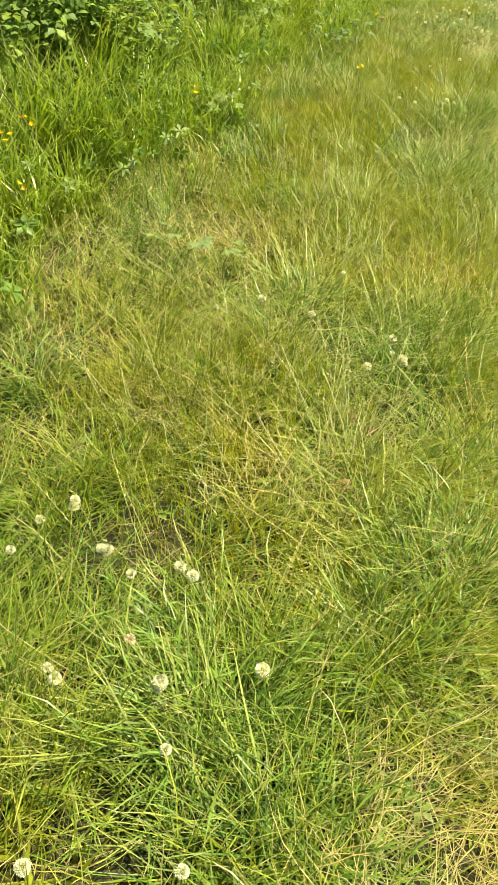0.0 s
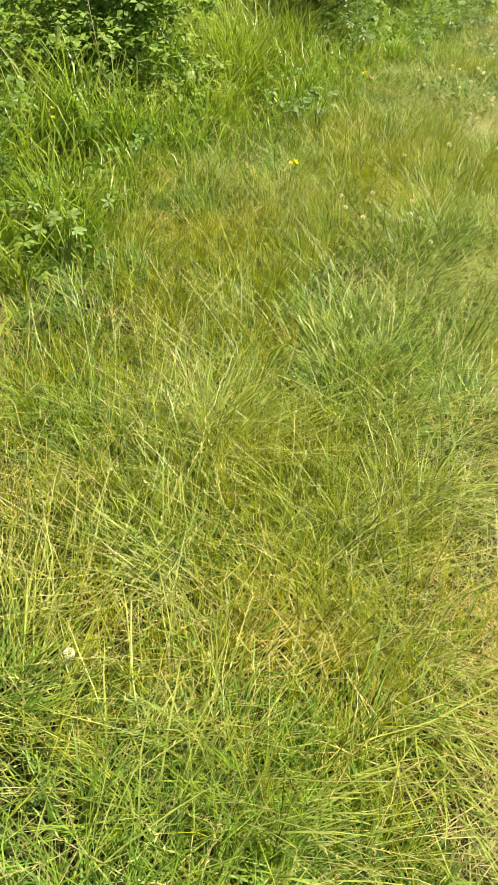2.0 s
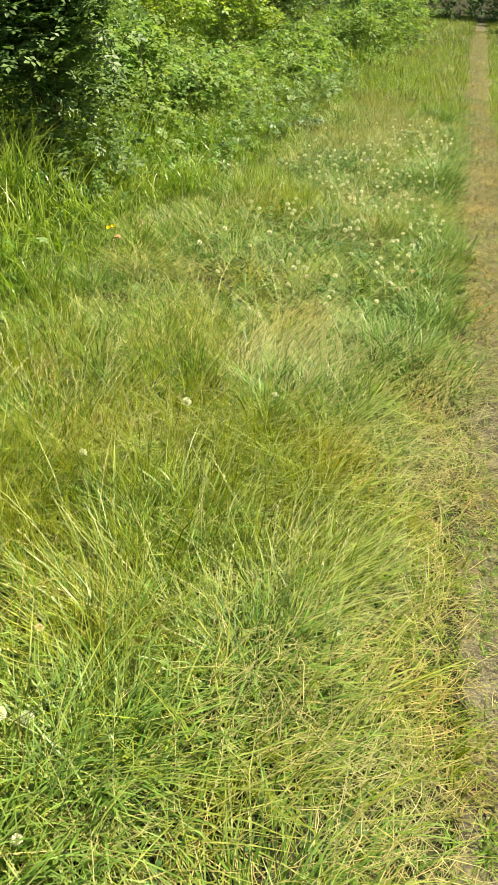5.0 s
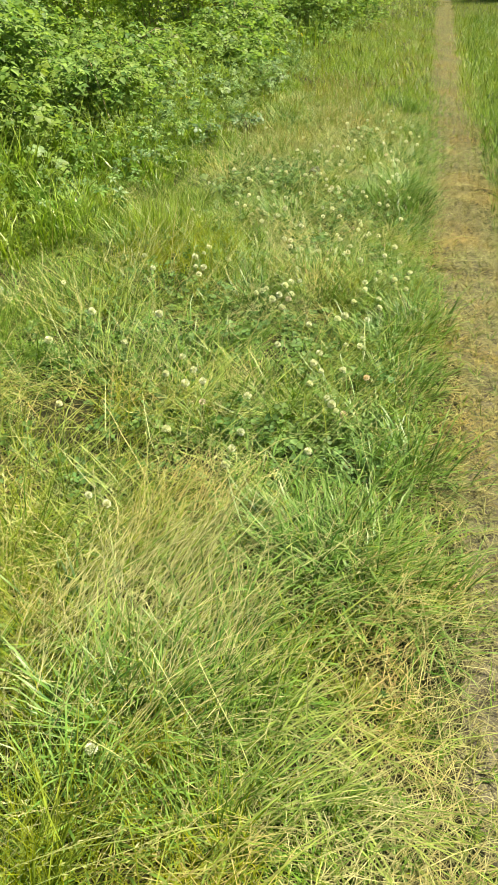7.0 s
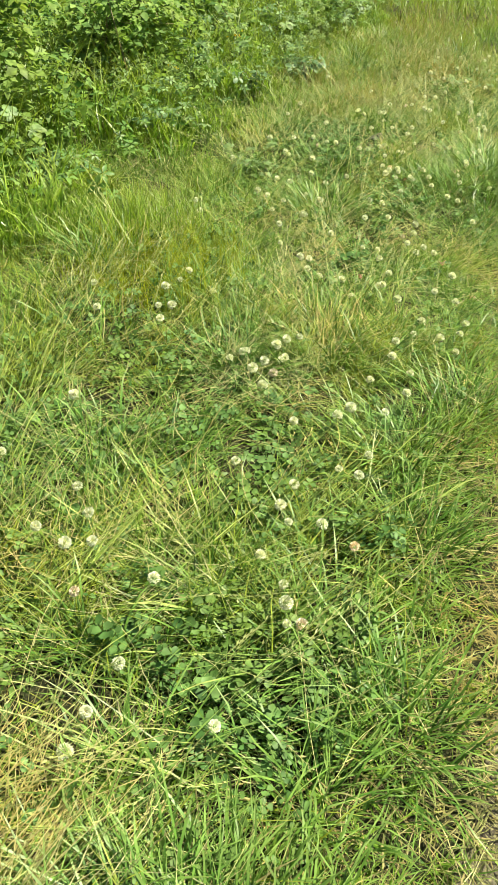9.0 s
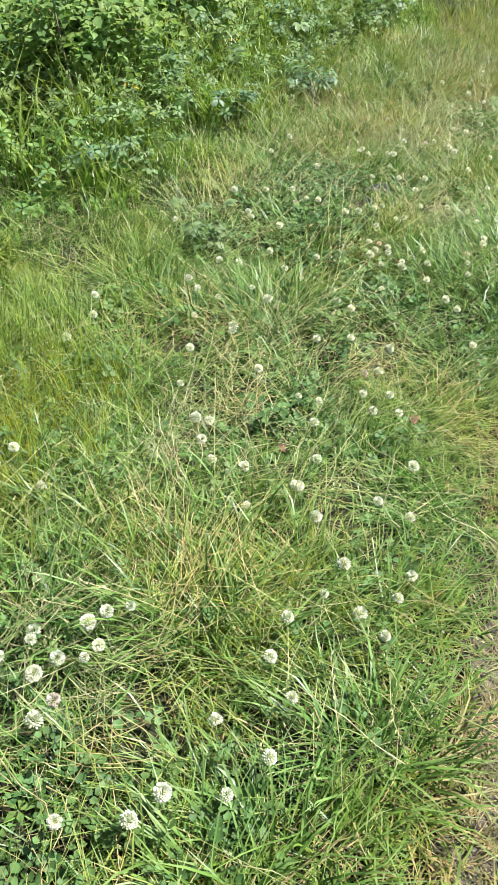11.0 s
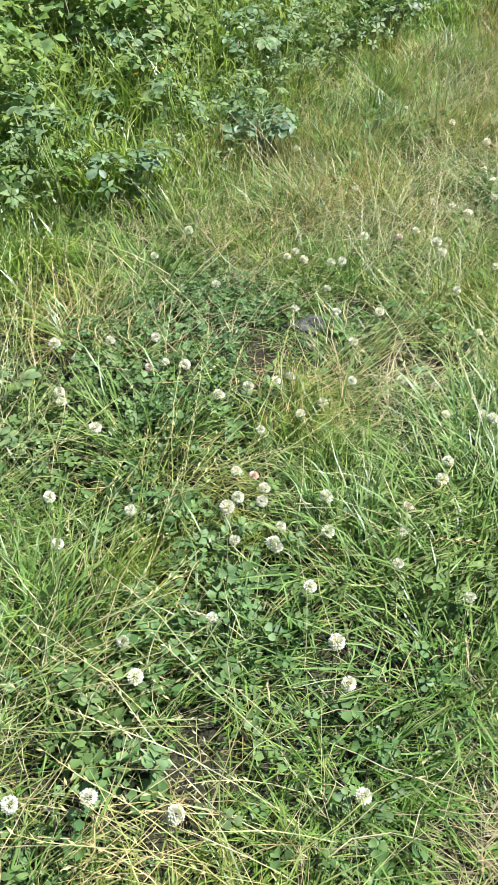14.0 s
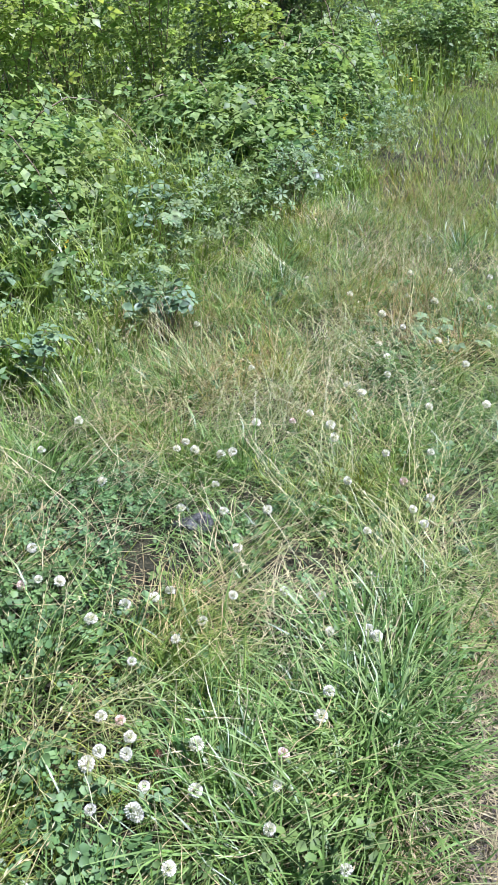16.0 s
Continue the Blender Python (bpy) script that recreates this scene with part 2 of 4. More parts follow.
def strew(shape, places, scale, spin):
    """Copies of a small shape (places, faces) joined: for leaves, petals and crumbs."""
    v, f = shape
    n = len(places)
    out = np.einsum("nij,vj->nvi", spin, v) * np.asarray(scale).reshape(-1, 1, 1) + places[:, None, :]
    step = (np.arange(n) * len(v))[:, None]
    groups = {}
    for face in f:
        groups.setdefault(len(face), []).append(face)
    faces = [(step[:, :, None] + np.array(g)[None]).reshape(-1, k) for k, g in groups.items()]
    return out.reshape(-1, 3), faces


def leaflet(long=1.0, wide=0.5, fold=0.12, droop=0.15, notch=0.0, base=0.0):
    """One leaf blade along +y, folded on its rib."""
    ys, ws = (0.0, 0.3, 0.65, 1.0), (0.0, 0.8, 0.85, 0.0)
    rib = [(0, base + long * s, -droop * s * s * long) for s in ys]
    rib[3] = (0, base + long * (1 - notch), -droop * long)
    left = [(-wide / 2 * w, base + long * (s + 0.05), fold * wide - droop * s * s * long) for s, w in ((0.3, 0.85), (0.65, 1.0))]
    right = [(-a, b, c) for a, b, c in left]
    tipl = [(-wide * 0.22, base + long * 0.97, fold * wide * 0.5 - droop * long * 0.9), (wide * 0.22, base + long * 0.97, fold * wide * 0.5 - droop * long * 0.9)]
    v = rib + left + right + tipl
    f = [(0, 1, 4), (1, 2, 5, 4), (2, 3, 8, 5), (0, 6, 1), (1, 6, 7, 2), (2, 7, 9, 3)]
    return np.array(v), f


def small_leaf(long=1.0, wide=0.5, fold=0.12, droop=0.15, base=0.0):
    """A lean leaf blade along +y, folded on its rib."""
    v = [(0, base, 0), (0, base + long * 0.5, -droop * long * 0.25), (0, base + long, -droop * long), (-wide / 2, base + long * 0.45, fold * wide - droop * long * 0.2), (wide / 2, base + long * 0.45, fold * wide - droop * long * 0.2)]
    return np.array(v), [(0, 1, 3), (1, 2, 3), (0, 4, 1), (1, 4, 2)]


def joined(*shapes):
    v, f, k = [], [], 0
    for a, b in shapes:
        v.append(a)
        f += [tuple(i + k for i in face) for face in b]
        k += len(a)
    return np.concatenate(v), f


def swung(shape, degrees, lean=0.0, shift=(0, 0, 0), size=1.0):
    m = np.array((Matrix.Rotation(radians(degrees), 3, "Z") @ Matrix.Rotation(radians(lean), 3, "X")))
    return shape[0] * size @ m.T + np.array(shift), shape[1]


def tube(points, radii, sides=5):
    """A tapering tube along points."""
    v, f = [], []
    pts = [Vector(p) for p in points]
    for i, p in enumerate(pts):
        d = (pts[min(i + 1, len(pts) - 1)] - pts[max(i - 1, 0)]).normalized()
        a = d.orthogonal().normalized()
        b = d.cross(a)
        for k in range(sides):
            w = 2 * math.pi * k / sides
            v.append(p + (a * math.cos(w) + b * math.sin(w)) * radii[i])
    for i in range(len(pts) - 1):
        for k in range(sides):
            f.append((i * sides + k, i * sides + (k + 1) % sides, (i + 1) * sides + (k + 1) % sides, (i + 1) * sides + k))
    f += [tuple(range(sides - 1, -1, -1)), tuple((len(pts) - 1) * sides + k for k in range(sides))]
    return np.array([tuple(q) for q in v]), f


def mesh_of(name, shape, material, flat=False):
    groups = {}
    for face in shape[1]:
        groups.setdefault(len(face), []).append(face)
    return solid(name, shape[0], [np.array(g) for g in groups.values()], material, flat=flat)


def part(name, me, parent, label="", at=None, kind=""):
    ob = new(name, me)
    ob.parent = parent
    if at is not None:
        ob.matrix_basis = at
    return tagged(ob, label, kind=kind) if kind else tagged(ob, label)


def thing(name, place, label, category, group=""):
    ob = new(name)
    ob.empty_display_size = 0.02
    ob.matrix_basis = pose(*place)
    return tagged(ob, label, category, group)


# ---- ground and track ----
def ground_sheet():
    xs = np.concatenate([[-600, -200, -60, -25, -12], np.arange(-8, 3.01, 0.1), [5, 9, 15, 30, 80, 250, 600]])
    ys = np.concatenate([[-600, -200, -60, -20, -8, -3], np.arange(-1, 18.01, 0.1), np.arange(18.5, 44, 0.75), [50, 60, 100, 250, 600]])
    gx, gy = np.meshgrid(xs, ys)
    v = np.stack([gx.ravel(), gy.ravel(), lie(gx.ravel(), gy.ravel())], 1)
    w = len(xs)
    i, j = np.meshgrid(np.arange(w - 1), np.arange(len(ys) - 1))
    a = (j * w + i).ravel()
    return tagged(new("ground", solid("ground", v, [np.stack([a, a + 1, a + w + 1, a + w], 1)], M_SHADED_SOIL)),
                  "soil and thatch under the meadow grass, coloured dark as its shade", "ground", kind="structure")


def left_edge(y):
    y = np.asarray(y, float)
    return 0.25 - 0.11 * smooth(8.6, 10.5, y) - 0.06 * smooth(10.5, 12.8, y) - 0.06 * smooth(13, 18, y) + 0.05 * (drift(0 * y, y, 0.5, 9) - 0.5) * 2 + 0.05 * (drift(0 * y, y, 0.13, 19) - 0.5) * 2


def right_edge(y):
    y = np.asarray(y, float)
    return 0.53 - 0.11 * smooth(9, 12, y) + 0.05 * (drift(0 * y, y, 0.7, 12) - 0.5) * 2


def track_sheet():
    ys = np.arange(-4, 43, 0.08)
    rows = []
    for s in np.linspace(0, 1, 9):
        x = left_edge(ys) * (1 - s) + right_edge(ys) * s
        rows.append(np.stack([x, ys, lie(x, ys) + 0.006 - 0.012 * (abs(s - 0.5) > 0.49)], 1))
    v = np.stack(rows, 1).reshape(-1, 3)
    i, j = np.meshgrid(np.arange(8), np.arange(len(ys) - 1))
    a = (j * 9 + i).ravel()
    return tagged(new("track", solid("track", v, [np.stack([a, a + 1, a + 10, a + 9], 1)], M_TRACK)),
                  "narrow trodden track of pale dry soil through grass", "path", kind="structure")


ground_sheet()
track_sheet()

# ---- grass of the meadow ----
off_track = lambda x, y: 1 - 0.95 * smooth(-0.08, 0.10, x - left_edge(y) + 0.16 * (drift(x, y, 0.2, 77) - 0.5)) * smooth(0.05, -0.05, x - right_edge(y))
edge_of_verge = lambda y: -1.55 + 0.18 * smooth(9.5, 11, y) + 0.06 * smooth(12, 14, y) + 0.25 * (drift(0 * y, y, 0.8, 2) - 0.5)
clover_zone = lambda x, y: (smooth(7.0, 7.7, y) * smooth(13.6, 12.4, y) * smooth(-1.3, -0.95, x) * smooth(0.12, -0.05, x)
                            * (1 - 0.85 * smooth(0.25, 0.0, np.hypot((x + 0.95) / 0.45, (y - 12.1) / 0.75) - 0.75)))
yellow_share = lambda x, y: np.clip(0.58 - 0.3 * smooth(6.2, 8.5, y) + 1.7 * (drift(x, y, 0.33) - 0.5) + 0.3 * smooth(-0.4, -0.05, x) * smooth(7, 6.3, y) - 0.25 * smooth(-1.2, -1.6, x) - 0.3 * smooth(10.0, 10.8, y) * smooth(-0.6, -0.2, x) - 0.28 * smooth(7.2, 7.8, y) * smooth(-0.3, 0.0, x) - 0.06 * smooth(9, 10.5, y), 0.03, 1)
clear = lambda x, y: smooth(0.06, 0.12, np.hypot(x + 0.63, (y - 11.12) / 1.8))
mat = lambda x, y: smooth(1.25, 0.6, np.hypot((x + 0.86) / 0.24, (y - 11.0) / 0.46))
thin = lambda x, y: (1 - 0.5 * clover_zone(x, y) * smooth(0.35, 0.6, drift(x, y, 0.3, 31))) * clear(x, y) * (1 - 0.85 * mat(x, y))

tussock = lambda x, y: smooth(0.25, 0.75, drift(x, y, 0.23, 71))
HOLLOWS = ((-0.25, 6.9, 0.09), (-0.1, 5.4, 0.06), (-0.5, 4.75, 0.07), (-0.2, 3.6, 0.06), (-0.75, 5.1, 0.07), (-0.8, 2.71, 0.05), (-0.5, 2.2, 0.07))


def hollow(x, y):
    """Gaps between tussocks where the soil shows, its dark colour standing in for shade."""
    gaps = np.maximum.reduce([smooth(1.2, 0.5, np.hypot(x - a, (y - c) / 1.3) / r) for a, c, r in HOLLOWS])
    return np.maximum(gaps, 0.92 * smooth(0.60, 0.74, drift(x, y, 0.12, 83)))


x, y = scatter(-1.95, 0.36, 0.3, 16.0, 12500, lambda x, y: smooth(16.0, 13.0, y) * off_track(x, y) * thin(x, y) * (0.35 + 0.65 * tussock(x, y)) * (1 - 0.92 * hollow(x, y)) * smooth(0.2, 0.5, drift(x, y, 0.11, 4) + 0.12))
short = 1 - 0.65 * smooth(-0.2, 0.22, x)
x, y, hue, lean, grown = tufted(x, y, 0.06, 0.5)
pick = 0.65 * hue + 0.35 * rng.random(len(x)) < yellow_share(x, y)
size = rng.uniform(0.05, 0.18, len(x)) * short * (1.25 - 0.3 * smooth(6.5, 8.5, y)) * (0.68 + 0.62 * tussock(x, y)) * (0.65 + 0.7 * grown)
fall_x = drift(x - 0.03, y, 0.23, 71) - drift(x + 0.03, y, 0.23, 71) + 0.3 * (drift(x, y, 0.9, 73) - 0.5)
fall_y = drift(x, y - 0.03, 0.23, 71) - drift(x, y + 0.03, 0.23, 71) + 0.3 * (drift(x, y, 0.9, 75) - 0.5)
comb = np.arctan2(fall_y, fall_x) + 5.0 * (lean - 0.5) + rng.normal(0, 0.8, len(x))
for name, use, material, label in (("green_grass", ~pick, M_GREEN, "short tangled green meadow grass"),
                                   ("yellowing_grass", pick, M_YELLOW, "short yellowing meadow grass, trampled and tangled")):
    sward(name, x[use], y[use], material, label, size[use], (0.35, 1.4), (0.3, 1.3), (0.0014, 0.0036), steps=2, heading=comb[use], kink=0.45)

x, y = scatter(-1.75, 0.2, 0.4, 14.5, 5200, lambda x, y: (0.6 + 0.4 * smooth(7, 8, y)) * (1 - 0.9 * hollow(x, y)) * off_track(x, y))
sward("low_grass", x, y, M_COARSE, "low flattened grass beneath the taller tufts", (0.03, 0.10), (0.9, 1.5), (0.0, 0.4), (0.0024, 0.0048), steps=1, lift=(0.0, 0.025))

# ---- dry stalks lying on the grass ----
x, y = scatter(-1.7, 0.3, 0.3, 14.0, 2100, lambda x, y: off_track(x, y) * clear(x, y) * (1 - 0.8 * hollow(x, y)) * (0.12 + 0.88 * smooth(0.45, 0.75, drift(x, y, 0.35, 11))) * (1 - 0.3 * smooth(7, 8.5, y)) * (1 - 0.6 * smooth(7.1, 7.6, y) * smooth(-0.35, -0.1, x)))
comb = np.pi * 0.5 + 2.2 * (drift(x, y, 0.7, 6) - 0.5) * 2 + rng.normal(0, 0.9, len(x))
sward("straw", x, y, M_STRAW, "pale dry grass stalks lying over the sward", (0.06, 0.26), (1.0, 1.5), (0.0, 0.35), (0.0009, 0.0019),
      heading=comb, lift=(0.015, 0.09), wave=0.12, steps=4)
x, y = scatter(-1.7, 0.6, 0.3, 14.0, 900)
sward("dead_thatch", x, y, M_DEAD, "brown dead grass litter on the soil", (0.03, 0.10), (1.3, 1.56), (0.0, 0.3), (0.0015, 0.003), steps=1, lift=(0.004, 0.03))
x, y = scatter(-1.1, 0.0, 6.1, 7.8, 2600, lambda x, y: np.maximum(smooth(0.42, 0.2, np.hypot((x - -0.45) / 0.75, (y - 6.83) / 1.1)), 0.7 * smooth(0.3, 0.12, np.hypot(x - -0.49, y - 7.16))) * (0.25 + 0.75 * smooth(0.35, 0.6, drift(x, y, 0.1, 79))))
sward("straw_swath", x, y, M_STRAW, "bundle of flattened straw-coloured grass", (0.16, 0.40), (0.8, 1.45), (0.1, 0.5), (0.0010, 0.0022), steps=5,
      heading=1.2 + rng.normal(0, 0.4, len(x)), lift=(0.01, 0.05), kink=0.15)
x, y = scatter(-0.05, 0.5, 9.9, 11.7, 4200, lambda x, y: smooth(0.36, 0.2, np.hypot((x - 0.28) / 0.75, (y - 10.8) / 3.2)))
sward("dry_cuttings", x, y, M_TAWNY, "matted dry grass at the track's edge", (0.06, 0.18), (1.2, 1.56), (0.0, 0.2), (0.0012, 0.0022), lift=(0.005, 0.03))

x, y = scatter(-0.4, 0.24, 1.2, 7.0, 3200, lambda x, y: smooth(-0.4, -0.05, x) * smooth(7.0, 6.2, y) * (0.3 + 0.7 * smooth(0.35, 0.65, drift(x, y, 0.3, 15))))
sward("trackside_straw", x, y, M_STRAW, "bleached grass lying tangled beside the track", (0.07, 0.24), (0.9, 1.45), (0.05, 0.5), (0.0010, 0.0021), lift=(0.0, 0.05), kink=0.25)

# ---- coarse dark tufts and arching swaths ----
def grass_tuft(px, py, many, spread, length, material, label):
    """One tuft: fresh blades that arch away from its middle, and dead ones low at its foot."""
    foot = np.array([px, py, float(lie(px, py))])
    ob = thing("grass_tuft", tuple(foot), label, "grass tuft", "coarse grass tufts in the meadow")
    for name, n, reach, tilt, wide, stuff, note in (("green_growth", many, length, (0.2, 0.8), (0.0022, 0.0054), material, ""),
                                                    ("dead_growth", many // 5, (length[0] * 0.7, length[1] * 0.8), (0.7, 1.3), (0.002, 0.004), M_STRAW, "bleached dead grass")):
        x, y = px + rng.normal(0, spread, n), py + rng.normal(0, spread, n)
        away = np.arctan2(y - py, x - px) + rng.normal(0, 0.5, n)
        places, quads, tips, along = blades(x, y, reach, tilt, (0.6, 1.5) if n == many else (0.1, 0.5), wide, steps=4, heading=away, kink=0.18)
        part(name, solid(name, places - foot, [quads, tips], stuff, along), ob, note, kind="stuff")


TUFTS_NEAR = [(-0.48, 0.64), (-0.49, 0.85), (-0.19, 0.92), (-0.13, 1.15), (-0.09, 1.23), (-0.03, 1.37), (-0.71, 2.3), (-0.13, 3.69), (-0.44, 3.72), (-0.02, 3.78), (-0.09, 3.8), (-0.52, 3.87), (-0.32, 3.94), (-0.45, 3.99), (-0.47, 4.1), (-0.61, 4.13), (-0.31, 4.34), (-0.03, 4.73), (0.01, 4.74), (-0.5, 4.76), (-0.46, 4.77), (-0.04, 4.89), (-0.42, 4.92), (-0.52, 5.03), (-0.41, 5.08), (-0.4, 5.14), (-0.49, 5.37), (-0.13, 5.39), (-0.18, 5.45), (-0.34, 6.6), (-0.3, 6.63)]
TUFTS_BEYOND = [(-0.43, 6.64), (-0.25, 6.76), (-0.24, 6.88), (0.04, 7.12), (-0.09, 7.15), (0.15, 7.16), (-0.07, 7.24), (0.06, 7.27), (0.01, 7.27), (-0.11, 7.27), (-0.04, 7.3), (0.11, 7.73), (-0.03, 7.85), (-0.7, 8.19), (0.05, 8.2), (0.01, 8.51), (0.09, 8.78), (-0.31, 8.86), (-0.32, 8.96), (-0.64, 10.09), (-0.62, 10.14), (0.02, 10.43), (-0.2, 10.54), (-0.01, 10.59), (-0.72, 10.63), (-0.07, 10.76), (0.02, 10.78), (-0.0, 10.84), (-0.1, 10.94), (-0.03, 10.95), (-0.06, 11.09)]
cx, cy = scatter(-1.5, 0.05, 0.4, 14.0, 6)
for px, py in TUFTS_NEAR + TUFTS_BEYOND:
    grass_tuft(px, py, 150, 0.065, (0.10, 0.24), M_COARSE, "dark green coarse grass tuft with arching blades")
for px, py in zip(cx, cy):
    grass_tuft(float(px), float(py), 60, 0.045, (0.08, 0.22), M_COARSE, "small coarse grass tuft among finer meadow grass")


def bundles(cx, cy, many, long, wide, spread):
    """Feet and headings of blades that lie combed together in bundles."""
    n = len(cx)
    flow = np.repeat(rng.uniform(-0.9, 4.0, n), many)
    a, b = rng.normal(0, long, n * many), rng.normal(0, wide, n * many)
    x = np.repeat(cx, many) + a * np.cos(flow) - b * np.sin(flow)
    y = np.repeat(cy, many) + a * np.sin(flow) + b * np.cos(flow)
    flow = flow + 2.5 * b + rng.normal(0, spread, n * many)
    ok = (x < left_edge(y) - 0.03) & (mat(x, y) < 0.3) & (hollow(x, y) < 0.4) & (clear(x, y) > 0.6)
    return x[ok], y[ok], flow[ok]


cx, cy = scatter(-1.3, 0.05, 0.4, 8.2, 10, lambda x, y: (0.35 + 0.65 * smooth(-0.9, -0.4, x)))
x, y, flow = bundles(cx, cy, 90, 0.11, 0.07, 0.25)
sward("laid_swaths", x, y, M_PALE, "long pale green grass combed flat in swaths", (0.16, 0.38), (0.8, 1.42), (0.1, 0.6), (0.0015, 0.0042), steps=4, heading=flow, kink=0.10)
cx, cy = scatter(-1.3, 0.05, 8.2, 13.0, 16, lambda x, y: (0.4 + 0.6 * smooth(-0.9, -0.4, x)))
x, y, flow = bundles(cx, cy, 55, 0.10, 0.07, 0.35)
sward("clover_swaths", x, y, M_PALE, "pale green grass strands lying over the clover", (0.10, 0.28), (0.7, 1.35), (0.2, 0.7), (0.0013, 0.003), steps=4, heading=flow, kink=0.14)
cx, cy = scatter(-1.3, 0.1, 8.0, 13.0, 14, lambda x, y: (0.3 + 0.7 * smooth(-0.5, -0.1, x)))
x, y, flow = bundles(cx, cy, 90, 0.09, 0.07, 0.5)
sward("lush_swaths", x, y, M_COARSE, "lush dark green grass between the clover", (0.08, 0.20), (0.5, 1.2), (0.3, 0.9), (0.002, 0.0042), steps=4, heading=flow, kink=0.15)
cx, cy = scatter(-1.45, 0.1, 0.4, 8.0, 12)
x, y, flow = bundles(cx, cy, 95, 0.10, 0.08, 0.3)
leaf = np.repeat(rng.random(len(x) // 5 + 1) < 0.55, 5)[:len(x)]
sward("leaning_tussocks", x[leaf], y[leaf], M_YELLOW, "leaning tussocks of long yellow-green grass", (0.12, 0.30), (0.6, 1.35), (0.3, 0.9), (0.0014, 0.0034), steps=4, heading=flow[leaf], kink=0.16)
sward("green_tussocks", x[~leaf], y[~leaf], M_COARSE, "leaning tussocks of long green grass", (0.12, 0.28), (0.6, 1.35), (0.3, 0.9), (0.0016, 0.0038), steps=4, heading=flow[~leaf], kink=0.16)
cx, cy = scatter(-1.3, 0.1, 0.4, 7.6, 3)
cx, cy = np.r_[cx, -0.53, -0.5, -0.47, -0.49, -0.43, -0.38, -0.34, -0.55], np.r_[cy, 8.3, 8.55, 8.78, 9.25, 11.04, 11.2, 11.12, 11.38]
x, y, flow = bundles(cx, cy, 45, 0.12, 0.07, 0.45)
sward("straw_bundles", x, y, M_STRAW, "bundles of long bleached grass lying flat", (0.12, 0.30), (1.1, 1.48), (0.05, 0.3), (0.0009, 0.0019), steps=4, heading=flow, lift=(0.005, 0.04), kink=0.16)

# ---- fine fescue ----
def blob(x, y, bx, by, rx, ry):
    return smooth(1.25, 0.6, np.hypot((x - bx) / rx, (y - by) / ry) + 0.5 * (drift(x, y, 0.2, 8) - 0.5))


olive = lambda x, y: np.maximum.reduce([blob(x, y, -0.75, 5.95, 0.5, 0.65), blob(x, y, -1.05, 4.3, 0.35, 0.8), blob(x, y, -1.2, 6.4, 0.3, 0.6),
                                        blob(x, y, -0.75, 1.6, 0.35, 0.5), blob(x, y, -0.5, 3.0, 0.3, 0.6), blob(x, y, -0.1, 2.6, 0.2, 0.8),
                                        blob(x, y, -0.95, 9.2, 0.3, 0.35), blob(x, y, -0.3, 2.9, 0.45, 0.55) * 0.8, blob(x, y, -0.9, 3.3, 0.4, 0.7) * 0.7, blob(x, y, -0.6, 6.2, 0.6, 0.7), blob(x, y, -0.3, 1.2, 0.4, 0.4) * 0.6])
x, y = scatter(-1.6, 0.15, 0.4, 10.0, 7500, olive)
x, y, hue, lean, grown = tufted(x, y, 0.05, 0.6, 9)
sward("olive_fescue", x, y, M_FESCUE, "fine olive-yellow fescue standing in patches", rng.uniform(0.08, 0.19, len(x)) * (0.65 + 0.7 * grown), (0.05, 0.75), (0.2, 0.9), (0.0010, 0.0021), steps=2,
      heading=6.28 * lean + rng.normal(0, 0.8, len(x)))
rust = lambda x, y: np.maximum.reduce([blob(x, y, -0.98, 12.15, 0.5, 0.6), blob(x, y, -0.6, 12.9, 0.4, 0.7), blob(x, y, -0.85, 14.2, 0.4, 0.8) * 0.5])
x, y = scatter(-1.6, 0.1, 11.0, 15.5, 2600, lambda x, y: rust(x, y) * (0.15 + 0.85 * smooth(0.35, 0.65, drift(x, y, 0.13, 61))))
sward("brown_fescue", x, y, M_BROWN, "fine fescue gone brown and to seed", (0.06, 0.26), (0.02, 0.8), (0.1, 0.9), (0.0009, 0.0019))
x, y = scatter(-1.6, 0.1, 11.0, 15.5, 1200, rust)
sward("fescue_litter", x, y, M_DEAD, "tawny dead litter below the seeding fescue", (0.04, 0.12), (1.1, 1.5), (0.0, 0.4), (0.0015, 0.003), steps=2, lift=(0.02, 0.06))

# ---- long seeding stems ----
SPIKELET = (np.array([(0, 0, 0), (-0.0014, 0.005, 0.0004), (0, 0.011, 0.001), (0.0014, 0.005, 0.0004)]), [(0, 3, 2), (0, 2, 1)])


